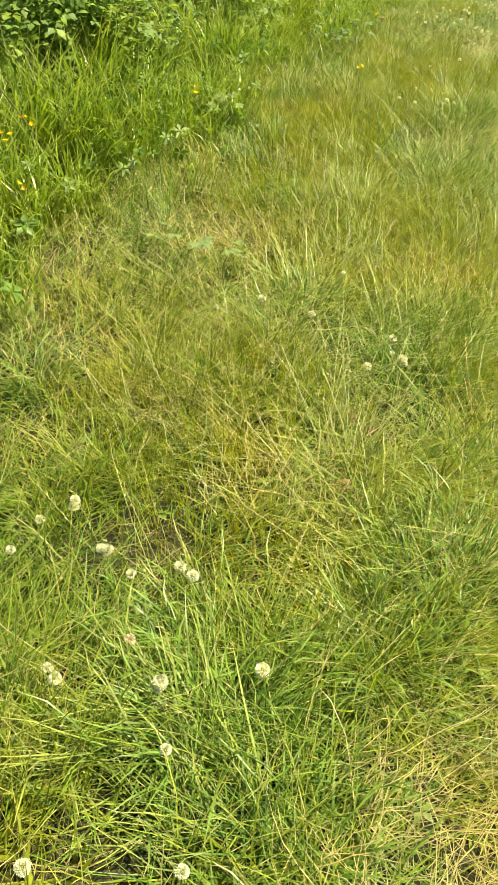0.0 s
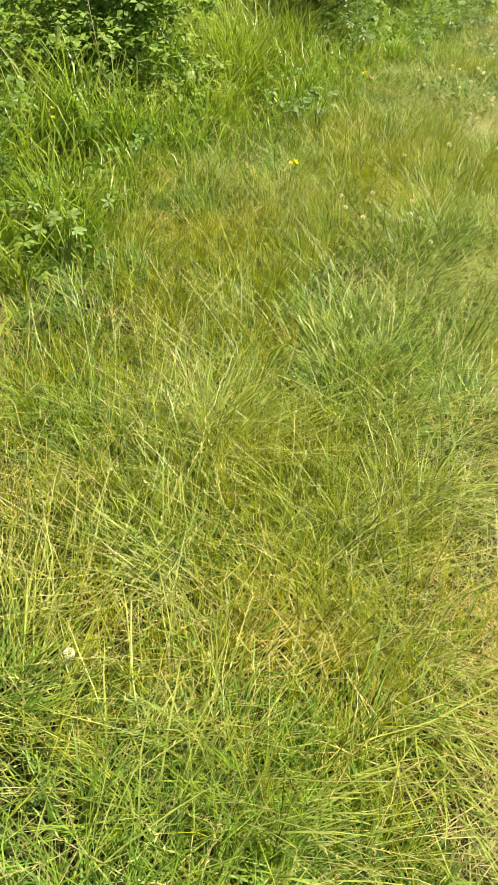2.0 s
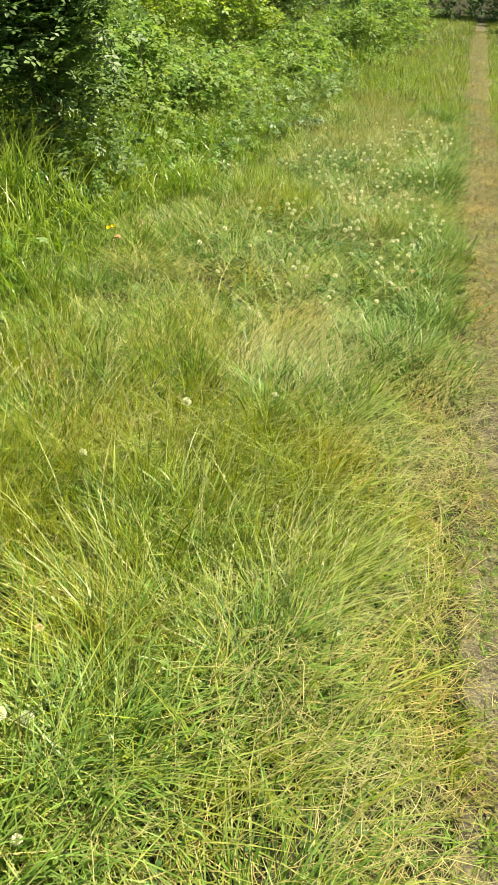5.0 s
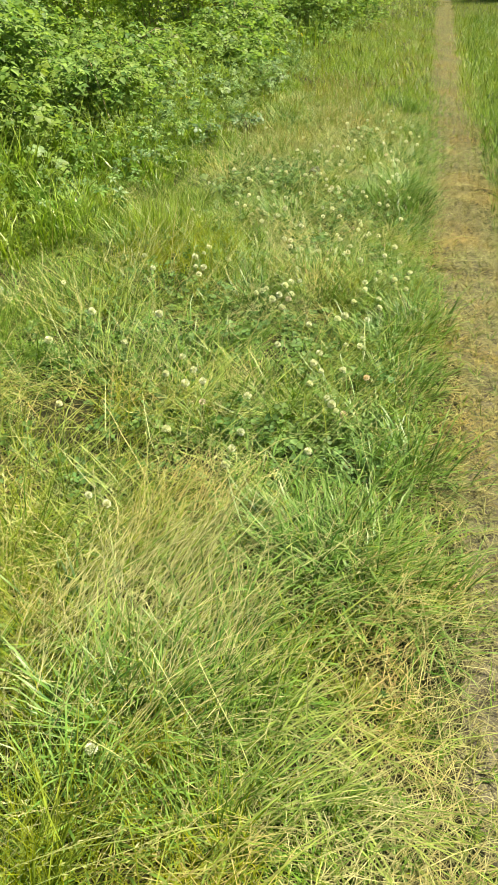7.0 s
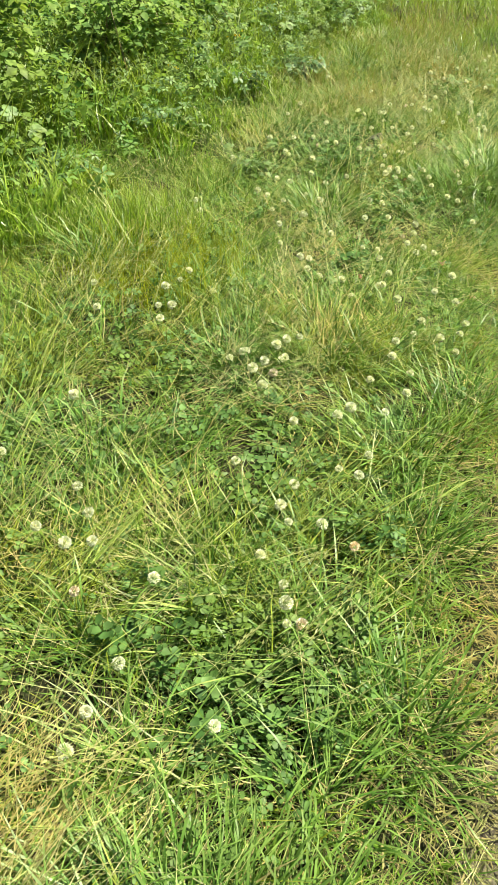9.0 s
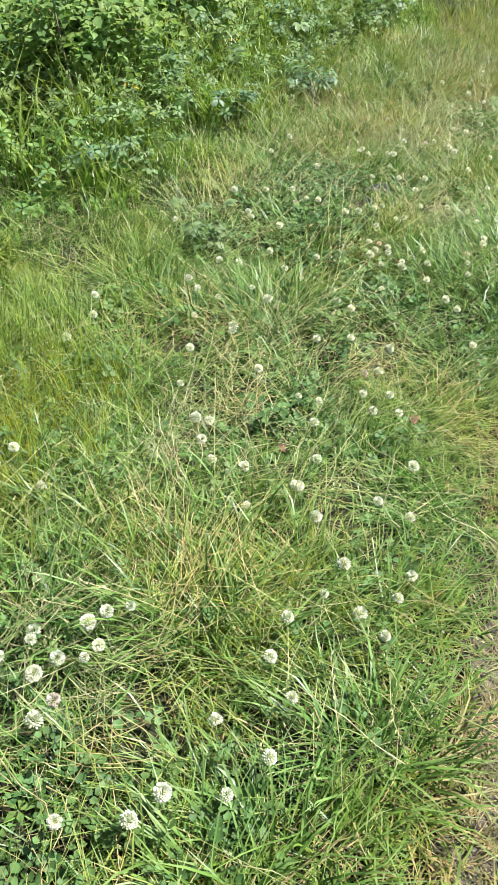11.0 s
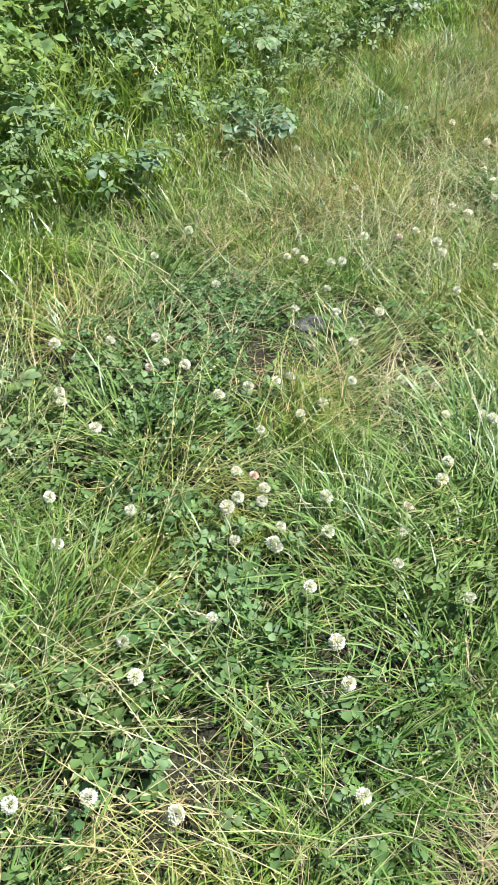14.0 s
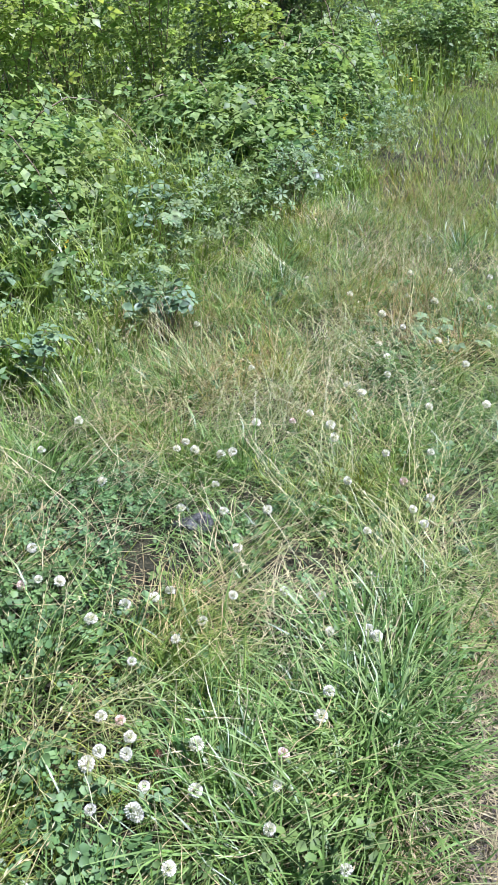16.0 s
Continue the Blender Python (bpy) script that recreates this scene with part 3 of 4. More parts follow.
def seeding_stems(name, x, y, heading, material, label, length, tilt, curl, width, steps=6):
    """Long thin stems that carry small spikelets on both sides of their upper third."""
    n = len(x)
    places, quads, tips, along = blades(x, y, length, tilt, curl, width, steps=steps, heading=heading, kink=0.09)
    per = 2 * steps + 1
    line = places.reshape(n, per, 3)
    mid = np.concatenate([(line[:, 0:-1:2] + line[:, 1::2]) / 2, line[:, -1:]], 1)
    spots, yaw, pitch = [], [], []
    for k in range(12):
        s = (0.62 + 0.38 * k / 12) * steps
        i = min(int(s), steps - 1)
        way = mid[:, i + 1] - mid[:, i]
        spots.append(mid[:, i] + way * (s - i))
        yaw.append(np.arctan2(way[:, 1], way[:, 0]) - np.pi / 2 + (0.45 if k % 2 else -0.45) + rng.normal(0, 0.1, n))
        pitch.append(np.arctan2(way[:, 2], np.hypot(way[:, 0], way[:, 1])))
    spots, yaw, pitch = np.concatenate(spots), np.concatenate(yaw), np.concatenate(pitch)
    v, f = strew(SPIKELET, spots, rng.uniform(0.7, 1.3, len(spots)), turns(yaw, pitch, rng.uniform(-1.5, 1.5, len(spots))))
    ob = new(name, solid(name, np.concatenate([places, v]), [quads, np.concatenate([tips, f[0] + len(places)])], material, np.r_[along, np.full(len(v), 0.8)]))
    return tagged(ob, label, "grass", kind="stuff")


x, y = scatter(-1.6, 0.2, 0.5, 14.5, 34, lambda x, y: 1 - 0.5 * smooth(7, 8, y))
seeding_stems("seeding_stems", x, y, None, M_STRAW, "long thin seeding grass stems", (0.2, 0.42), (0.3, 1.25), (0.1, 0.8), (0.0012, 0.0020))
cx, cy = scatter(-1.2, 0.1, 0.6, 13.0, 9)
cx, cy = np.r_[cx, -0.15, -0.2, -0.3, -0.1, -0.25, -0.35, -0.05, -0.5, -0.45], np.r_[cy, 3.3, 2.9, 3.0, 3.6, 6.3, 5.4, 5.6, 2.3, 2.0]
x, y, flow = bundles(cx, cy, 22, 0.12, 0.06, 0.22)
seeding_stems("combed_stems", x, y, flow, M_CULM, "pale seeding grass stems combed flat together", (0.25, 0.5), (0.75, 1.35), (0.05, 0.5), (0.0012, 0.0021))

# ---- track stubble, far side and distance ----
def soil_patch(x, y):
    spots = np.maximum.reduce([smooth(1.2, 0.6, np.hypot((x - a) / 0.08, (y - c) / d)) for a, c, d in ((0.29, 4.2, 0.05), (0.32, 5.72, 0.15), (0.42, 5.0, 0.1))])
    return np.maximum(smooth(0.64, 0.78, drift(x * 2.2, y, 0.3, 14)) * (1 - 0.7 * smooth(7, 8, y)), spots)


x, y = scatter(0.0, 0.62, 3.4, 17.5, 7500, lambda x, y: smooth(17.5, 11.5, y) * (1 - 0.93 * soil_patch(x, y)))
x, y, hue, lean, grown = tufted(x, y, 0.06, 0.6, 17)
fresh = 0.6 * hue + 0.4 * rng.random(len(x)) < 0.6 - 0.36 * smooth(6, 8, y) * smooth(0.12, 0.3, x) - 0.35 * smooth(9.3, 10, y) * smooth(12.5, 11.5, y) * smooth(0.08, 0.2, x) + 0.25 * smooth(7.1, 7.7, y) * smooth(0.3, 0.15, x)
sward("track_turf", x[fresh], y[fresh], M_GREEN, "short worn green turf on the trodden track", (0.03, 0.075), (0.7, 1.5), (0.1, 0.5), (0.002, 0.004), steps=2, lift=(0.006, 0.010))
sward("track_stubble", x[~fresh], y[~fresh], M_WORN, "short worn yellow grass on the trodden track", (0.03, 0.09), (0.8, 1.5), (0.05, 0.5), (0.0018, 0.0038), steps=2, lift=(0.006, 0.010))
x, y = scatter(0.05, 0.62, 0.3, 26.0, 4200, lambda x, y: (1 - 0.75 * smooth(7.1, 7.6, y) * smooth(0.3, 0.12, x)) * smooth(27, 14, y) * (0.25 + 0.75 * smooth(6, 8.5, y)) * (1 - 0.7 * soil_patch(x, y)))
pick = rng.random(len(x)) < 0.5 - 0.22 * smooth(7, 8.5, y) * smooth(0.4, 0.2, x)
sward("track_litter", x[pick], y[pick], M_STRAW, "dry straw litter on the trodden track", (0.03, 0.09), (1.45, 1.57), (0.0, 0.1), (0.001, 0.0022), steps=2, lift=(0.008, 0.016))
sward("track_thatch", x[~pick], y[~pick], M_DEAD, "brown flattened thatch on the trodden track", (0.03, 0.08), (1.4, 1.57), (0.0, 0.1), (0.0015, 0.003), steps=2, lift=(0.007, 0.014))
x, y = scatter(0.0, 0.52, 13.0, 34.0, 2600, lambda x, y: smooth(13.0, 16.0, y) * smooth(-0.02, 0.04, x - left_edge(y)) * smooth(0.04, -0.02, x - right_edge(y)))
sward("distant_track_grass", x, y, M_WORN, "flattened worn grass on the track farther along", (0.05, 0.11), (1.2, 1.5), (0.0, 0.3), (0.004, 0.008), steps=1, lift=(0.006, 0.012))
x, y = scatter(-0.15, 0.32, 0.3, 15.0, 7000, lambda x, y: (0.45 + 0.55 * smooth(0.9, 0.4, np.abs(y - 4.6))) * smooth(0.22, 0.04, np.abs(x - left_edge(y) + 0.06)) * (0.2 + 0.8 * smooth(0.4, 0.6, drift(x, y, 0.35, 65))) * (1 - 0.7 * smooth(7.1, 7.7, y)))
sward("dry_fringe", x, y, M_TAWNY, "tawny dry grass fringing the track", (0.06, 0.18), (0.9, 1.5), (0.1, 0.5), (0.0009, 0.002), steps=3, lift=(0.0, 0.04))
x, y = scatter(0.5, 1.2, 6.0, 15.0, 2000, off_track)
sward("far_side_grass", x, y, M_GREEN, "green grass on the track's far side", (0.05, 0.15), (0.2, 1.1), (0.2, 1.2), (0.0022, 0.0042), steps=2)
x, y = scatter(-2.2, 2.4, 12.6, 44.0, 2200, lambda x, y: off_track(x, y) * smooth(12.6, 15.2, y) * (0.2 + 0.8 * smooth(28, 15.5, y)) * (0.5 + 0.5 * smooth(0.3, 0.6, drift(x, y, 0.25, 63))))
kind = rng.random(len(x)) + 0.9 * (drift(x, y, 0.7, 3) - 0.5)
for name, use, material, label in (("distant_grass", kind < 0.72, M_TALL, "meadow grass farther along the track"),
                                   ("distant_yellow_grass", (kind >= 0.72) & (kind < 1.05), M_PALE, "pale yellow-green meadow grass farther along"),
                                   ("distant_fescue", kind >= 1.05, M_BROWN, "brown fescue farther along the track")):
    sward(name, x[use], y[use], material, label, (0.06, 0.17), (0.3, 1.2), (0.2, 0.8), (0.0035, 0.0068), steps=1)

x, y = scatter(-2.0, 10.0, -6.0, 45.0, 28, lambda x, y: 1 - smooth(-2.0, -1.8, x) * smooth(1.5, 1.3, x) * smooth(0.2, 0.4, y) * smooth(15, 14.8, y))
x, y = x[(x < left_edge(y)) | (x > right_edge(y))], y[(x < left_edge(y)) | (x > right_edge(y))]
sward("outer_meadow", x, y, M_YELLOW, "meadow grass away from the track", (0.08, 0.22), (0.1, 0.9), (0.2, 1.1), (0.010, 0.02), steps=2)
x, y = scatter(0.55, 6.5, -5.0, 30.0, 420, lambda x, y: smooth(6.5, 4.0, x) * smooth(0.0, 0.15, x - right_edge(y)) * smooth(30, 24, y) * smooth(-5, -3, y))
sward("opposite_meadow", x, y, M_GREEN, "meadow grass across the track", (0.08, 0.2), (0.3, 1.2), (0.2, 0.8), (0.010, 0.018), steps=1)
x, y = scatter(-2.2, 0.3, -5.0, 0.6, 900, lambda x, y: smooth(0.6, 0.2, y) * smooth(-5, -3, y) * off_track(x, y))
sward("meadow_behind", x, y, M_YELLOW, "meadow grass behind the start of the walk", (0.08, 0.2), (0.3, 1.2), (0.2, 0.8), (0.008, 0.014), steps=1)
x, y = scatter(-10.0, -1.6, -6.0, 0.9, 220)
sward("outer_verge", x, y, M_TALL, "tall verge grass behind the start of the walk", (0.25, 0.55), (0.0, 0.5), (0.3, 1.4), (0.008, 0.012), steps=2)

# ---- tall grass of the verge ----
x, y = scatter(-3.6, -1.2, 0.8, 15.0, 3300, lambda x, y: smooth(0.12, -0.2, x - edge_of_verge(y)) * (0.05 + 0.95 * smooth(0.42, 0.62, drift(x, y, 0.17, 21))) * (1 - 0.6 * smooth(9, 12, y) * smooth(-1.8, -2.4, x)) * (1 - 0.75 * smooth(8.5, 7.5, y) * smooth(-2.1, -2.5, x)))
tall = (0.20 + 0.40 * smooth(0.1, -0.7, x - edge_of_verge(y))) * rng.uniform(0.6, 1.3, len(x)) * (1 - 0.25 * smooth(9, 11, y))
sward("verge_grass", x, y, M_TALL, "tall lush bright green grass along the verge", tall, (0.0, 0.35), (0.4, 2.2), (0.0035, 0.0095), steps=3, kink=0.16)
x, y = scatter(-9.0, -3.5, 0.8, 15.0, 160)
sward("verge_grass_behind", x, y, M_TALL, "tall green grass behind the brambles", (0.3, 0.65), (0.0, 0.45), (0.3, 1.6), (0.006, 0.011), steps=3)
x, y = scatter(-10.0, -1.6, 15.0, 32.0, 120, lambda x, y: smooth(0.1, -0.4, x - edge_of_verge(y) + 0.1))
sward("distant_verge_grass", x, y, M_TALL, "tall green verge grass in the distance", (0.25, 0.6), (0.0, 0.4), (0.3, 1.2), (0.009, 0.016), steps=2)
x, y = np.repeat(-1.12, 420) + rng.normal(0, 0.1, 420), np.repeat(9.45, 420) + rng.normal(0, 0.12, 420)
sward("bright_tuft", x, y, M_TALL, "upright tuft of bright yellow-green grass", (0.14, 0.28), (0.0, 0.3), (0.2, 0.9), (0.002, 0.004), steps=4)

# ---- clover leaves ----
LOBE = (np.array([(0, 0.001, 0), (-0.0056, 0.0062, 0.0011), (-0.0042, 0.0108, 0.0004), (0, 0.0109, -0.0012), (0.0042, 0.0108, 0.0004), (0.0056, 0.0062, 0.0011)]), [(0, 2, 1), (0, 3, 2), (0, 4, 3), (0, 5, 4)])
TREFOIL = joined(*[swung(LOBE, a, 8) for a in (0, 120, 240)])


def leaf_carpet(name, shape, x, y, material, label, sizes, heights, tip=0.45):
    n = len(x)
    top = lie(x, y) + rng.uniform(*heights, n)
    spin = turns(rng.uniform(0, 6.3, n), rng.normal(0, tip, n), rng.normal(0, tip, n))
    v, f = strew(shape, np.stack([x, y, top], 1), rng.uniform(*sizes, n), spin)
    bx, by = x + rng.normal(0, 0.012, n), y + rng.normal(0, 0.012, n)
    sway = np.stack([-(y - by), x - bx], 1)
    sway = sway / np.maximum(np.linalg.norm(sway, axis=1), 1e-4)[:, None] * 0.0007
    stalk = np.stack([np.stack([bx - sway[:, 0], by - sway[:, 1], lie(bx, by)], 1), np.stack([bx + sway[:, 0], by + sway[:, 1], lie(bx, by)], 1), np.stack([x, y, top], 1)], 1).reshape(-1, 3)
    f.append(np.arange(3 * n).reshape(-1, 3) + len(v))
    return tagged(new(name, solid(name, np.concatenate([v, stalk]), f, material)), label, "clover", kind="stuff")


x, y = scatter(-1.4, 0.15, 6.9, 13.7, 1500, lambda x, y: clear(x, y) * clover_zone(x, y) * (1 - 0.8 * hollow(x, y)) * (0.12 + 0.88 * smooth(0.35, 0.6, drift(x, y, 0.3, 31))))
leaf_carpet("clover_leaves", TREFOIL, x, y, M_CLOVER, "green three-part white clover leaves among grass", (0.7, 1.75), (0.02, 0.085), 0.45)
x, y = scatter(-1.3, 0.1, 0.4, 7.2, 260, lambda x, y: smooth(0.5, 0.75, drift(x, y, 0.45, 33)))
leaf_carpet("sparse_clover_leaves", TREFOIL, x, y, M_CLOVER, "scattered small clover leaves low in the grass", (0.7, 1.2), (0.02, 0.06))
x, y = scatter(-1.2, -0.5, 10.3, 11.7, 4600, lambda x, y: clear(x, y) * blob(x, y, -0.86, 11.0, 0.24, 0.46))
leaf_carpet("trefoil_mat", TREFOIL, x, y, M_CLOVER, "dense low mat of small dark trefoil leaves", (0.6, 1.05), (0.02, 0.075))

x, y = scatter(-0.6, -0.15, 11.9, 12.6, 6500, lambda x, y: blob(x, y, -0.39, 12.22, 0.1, 0.13))
leaf_carpet("trefoil_clump", TREFOIL, x, y, M_CLOVER, "raised clump of dark green trefoil leaves", (0.6, 1.0), (0.02, 0.16))

CLUMPS = [(-0.21, 7.87, 0.09), (-0.11, 7.9, 0.08), (-0.04, 8.16, 0.06), (-0.3, 8.2, 0.09), (-0.03, 7.96, 0.05), (-0.42, 7.83, 0.075), (-0.15, 7.68, 0.075), (-0.06, 7.81, 0.075), (-0.26, 7.71, 0.075), (-0.03, 7.92, 0.075), (-0.02, 8.19, 0.075), (-0.4, 7.73, 0.075), (-0.07, 7.67, 0.075), (-0.38, 10.03, 0.075), (-0.42, 10.1, 0.075), (-0.57, 10.5, 0.075), (-0.42, 10.43, 0.075), (-0.42, 10.22, 0.075), (-0.04, 10.59, 0.075), (-0.33, 10.38, 0.075), (-0.65, 10.44, 0.075), (-0.37, 10.02, 0.075), (-0.4, 9.53, 0.075), (-0.35, 9.67, 0.075), (-0.11, 9.63, 0.075)]
x, y = scatter(-1.1, 0.1, 7.3, 11.4, 1800, lambda x, y: np.maximum.reduce([blob(x, y, a, c, r, r) for a, c, r in CLUMPS]))
leaf_carpet("clover_clumps", TREFOIL, x, y, M_CLOVER, "clumps of broad dark clover leaves", (0.9, 2.1), (0.02, 0.10), 0.42)

# ---- leafy herbs in the verge ----
HERB = joined(*[swung(small_leaf(0.03, 0.015, 0.15, 0.3, 0.003), a, l) for a, l in ((0, 10), (75, 20), (150, 5), (215, 18), (290, 12))])
x, y = scatter(-3.6, -1.3, 1.0, 16.0, 160, lambda x, y: smooth(0.15, -0.15, x - edge_of_verge(y)) * (0.25 + 0.75 * smooth(0.4, 0.65, drift(x, y, 0.5, 41))))
leaf_carpet("verge_herbs", HERB, x, y, M_WEED, "leafy green weeds between the verge grasses", (0.7, 1.6), (0.05, 0.32), 0.5)
x, y = scatter(-1.6, 0.0, 0.5, 14.0, 35)
leaf_carpet("meadow_herbs", HERB, x, y, M_WEED, "small flat herb rosettes low in the meadow", (0.5, 1.0), (0.01, 0.04), 0.25)


# ---- clover flowers ----
def clover_head(material, fluff=1.0):
    """A round head of many narrow florets."""
    petal = (np.array([(-0.0013, 0, 0), (0.0013, 0, 0), (0.0019, 0.0046, 0.0012), (0, 0.0066, 0.0004), (-0.0019, 0.0046, 0.0012)]), [(0, 1, 2, 3, 4)])
    n = 84
    k = np.arange(n) + 0.5
    rise = 1 - 1.55 * k / n
    turn = k * 2.39996
    flat = np.sqrt(1 - rise ** 2)
    away = np.stack([np.cos(turn) * flat, np.sin(turn) * flat, rise], 1)
    spin = turns(turn - np.pi / 2, np.arcsin(np.clip(rise * 0.95, -1, 1)), rng.normal(0, 0.4, n))
    v, f = strew(petal, away * 0.0062, rng.uniform(0.85, 1.15, n) * fluff, spin)
    return solid("head", v, f, material)


HEADS = [clover_head(M_PETAL, 1.0), clover_head(M_PETAL, 0.85), clover_head(M_PETAL, 1.1), clover_head(M_FADED, 0.9)]
HEAD_LABELS = ("round white clover head", "round white clover head", "round white clover head", "faded brownish clover head")
STALK = mesh_of("stem", tube([(0.004, 0.0, 0.0), (0.007, 0.002, 0.4), (0.004, 0.001, 0.75), (0, 0, 1.0)], [0.0009, 0.0008, 0.0007, 0.0008], 4), M_STEM)


def clover_flower(x, y, high, kind, size):
    base = float(lie(x, y))
    high = max(0.05, high + level(x, y) - base)
    ob = thing("clover_flower", (x, y, base, 0, 0, random.uniform(0, 360)),
               "fading brown-tinged clover flower on a thin stem" if kind == 3 else "white clover flower on a thin stem in grass", "flower", "clover flowers in the meadow")
    part("stem", STALK, ob, at=Matrix.Diagonal((1, 1, high, 1)))
    part("head", HEADS[kind], ob, HEAD_LABELS[kind], Matrix.Translation((0, 0, high)) @ Euler((random.uniform(-0.5, 0.5), random.uniform(-0.5, 0.5), 0)).to_matrix().to_4x4() @ Matrix.Scale(size, 4))


CLOVER_SOUTH = [(-0.48, 0.53), (-0.73, 0.6), (-0.55, 0.65), (-0.69, 0.86), (-0.78, 0.91), (-0.58, 0.91), (-0.62, 0.94), (-0.89, 1.01), (-0.41, 1.87), (-0.32, 1.93), (-0.32, 1.96), (-0.92, 2.0), (-0.36, 2.0), (-0.37, 2.06), (-0.8, 2.1), (-0.64, 2.12), (-0.61, 2.45), (-0.63, 7.17), (-0.36, 7.44), (-0.9, 5.19), (-0.84, 5.05), (-0.56, 5.07), (-0.52, 5.09), (-0.43, 4.88), (-0.6, 5.3), (-0.57, 5.0), (-0.73, 4.93), (-0.72, 0.6), (-0.54, 0.65), (-0.38, 0.74), (-0.63, 0.72), (-0.6, 0.29), (-0.39, 0.37), (-0.94, 0.83), (-0.93, 0.93), (-0.89, 1.0), (-0.76, 0.9)]
CLOVER_MIDDLE = [(-0.54, 7.51), (-0.36, 7.51), (-0.16, 7.56), (-0.11, 7.8), (-0.38, 7.82), (-0.64, 7.84), (-0.58, 7.84), (-0.09, 7.83), (-0.53, 7.86), (-0.13, 7.86), (-0.15, 7.91), (-0.58, 7.94), (-0.21, 7.95), (-0.63, 7.99), (-0.84, 8.03), (-0.04, 8.04), (-0.19, 8.08), (-0.12, 8.09), (-0.22, 8.12), (-1.02, 8.21), (-0.21, 8.19), (-0.36, 8.23), (-0.08, 8.26), (-0.8, 8.29), (-0.13, 8.28), (-0.08, 8.37), (-1.23, 8.46), (-0.28, 8.43), (-0.18, 8.47), (-0.16, 8.53), (-0.4, 8.55), (-0.38, 8.58), (-0.08, 8.58), (-0.45, 8.62), (-0.48, 8.66), (-0.43, 8.66), (-0.04, 8.65), (-0.39, 8.68), (-0.14, 8.67), (-0.39, 8.72), (-0.42, 8.74), (-0.4, 8.77), (-0.05, 8.77), (-0.8, 8.8), (-0.37, 8.8)]
CLOVER_NORTH = [(-0.11, 8.82), (-0.78, 8.85), (-0.84, 8.94), (0.0, 8.98), (0.05, 8.98), (-0.82, 9.01), (-0.71, 9.01), (-0.08, 9.01), (-0.81, 9.06), (0.05, 9.06), (-0.07, 9.1), (0.06, 9.12), (-0.3, 9.15), (-0.16, 9.18), (-0.22, 9.24), (-0.43, 9.25), (-0.36, 9.27), (0.01, 9.3), (-0.49, 9.32), (-0.22, 9.35), (-0.53, 9.37), (-0.5, 9.38), (-0.64, 9.5), (-0.28, 9.5), (-1.02, 9.56), (-0.36, 9.6), (-0.17, 9.62), (-0.69, 9.65), (-0.49, 9.65), (-0.11, 9.64), (-0.21, 9.66), (-0.16, 9.74), (-0.21, 9.8), (-0.25, 9.81), (-0.63, 9.79), (-0.78, 9.85), (-0.41, 9.87), (-0.33, 9.93)]
CLOVER_END = [(-0.85, 10.01), (-0.78, 10.01), (-0.91, 10.07), (-0.71, 10.11), (-0.39, 10.12), (-0.45, 10.17), (-0.83, 10.27), (-0.15, 10.33), (-0.76, 10.37), (-0.23, 10.4), (-0.61, 10.42), (-0.39, 10.43), (-1.16, 10.45), (-0.33, 10.46), (-0.34, 10.51), (-0.44, 10.53), (-0.26, 10.54), (-0.4, 10.55), (0.01, 10.52), (-0.81, 10.58), (-0.41, 10.58), (-0.14, 10.6), (-0.45, 10.61), (-0.3, 10.62)]
CLOVER_FAR = [(-0.12, 10.76), (-0.81, 10.85), (-0.13, 10.83), (-0.77, 10.87), (-0.61, 10.88), (-0.44, 10.91), (-0.56, 10.92), (-0.4, 10.98), (-0.31, 11.05), (-0.24, 11.09), (-0.79, 11.44), (-0.79, 11.49), (-0.65, 11.5), (-0.14, 11.48), (-0.33, 11.53), (-0.65, 11.66), (-0.57, 11.74), (-0.47, 11.79), (-0.55, 11.83), (-0.83, 12.02), (-0.44, 11.99), (-0.23, 12.01), (-0.51, 12.06), (-0.18, 12.3), (-0.5, 12.38), (-0.58, 13.1), (-0.44, 13.23), (-0.27, 13.23)]
spots = CLOVER_SOUTH + CLOVER_MIDDLE + CLOVER_NORTH + CLOVER_END + CLOVER_FAR
fx, fy = scatter(-1.2, 0.1, 7.0, 13.6, 40, lambda x, y: clover_zone(x, y) * (0.2 + 0.8 * smooth(9.2, 10.8, y)))
gx, gy = scatter(-0.9, 0.1, 5.0, 7.0, 2)
spots += list(zip(fx, fy))[:80] + list(zip(gx, gy))
for px, py in spots:
    clover_flower(float(px), float(py), random.uniform(0.09, 0.125), random.choice((0, 0, 1, 1, 2, 2, 0, 1, 2, 3)), random.uniform(0.8, 1.2))


# ---- brambles and shrubs ----
BRAMBLE_LEAF = joined(swung(small_leaf(1.0, 0.75, 0.10, 0.25, 0.15), 0), swung(small_leaf(0.8, 0.58, 0.10, 0.25, 0.1), 78, 6), swung(small_leaf(0.8, 0.58, 0.10, 0.25, 0.1), -78, 6))
SPRIG_LEAF = joined(swung(leaflet(1.0, 0.72, 0.10, 0.25, 0, 0.15), 0), swung(leaflet(0.8, 0.55, 0.10, 0.25, 0, 0.1), 78, 6), swung(leaflet(0.8, 0.55, 0.10, 0.25, 0, 0.1), -78, 6))
PAIR = (np.array([(0, 0, 0), (-0.13, 0.2, 0.02), (0, 0.42, -0.04), (0.13, 0.2, 0.02)]), [(0, 2, 1), (0, 3, 2)])
FLAT = (np.array([(0, 0.1, 0), (-0.32, 0.55, 0.07), (0, 1.05, -0.15), (0.32, 0.55, 0.07)]), [(0, 2, 1), (0, 3, 2)])
FAR_LEAF = joined(swung(FLAT, 0), swung(FLAT, 78, 6, size=0.8), swung(FLAT, -78, 6, size=0.8))
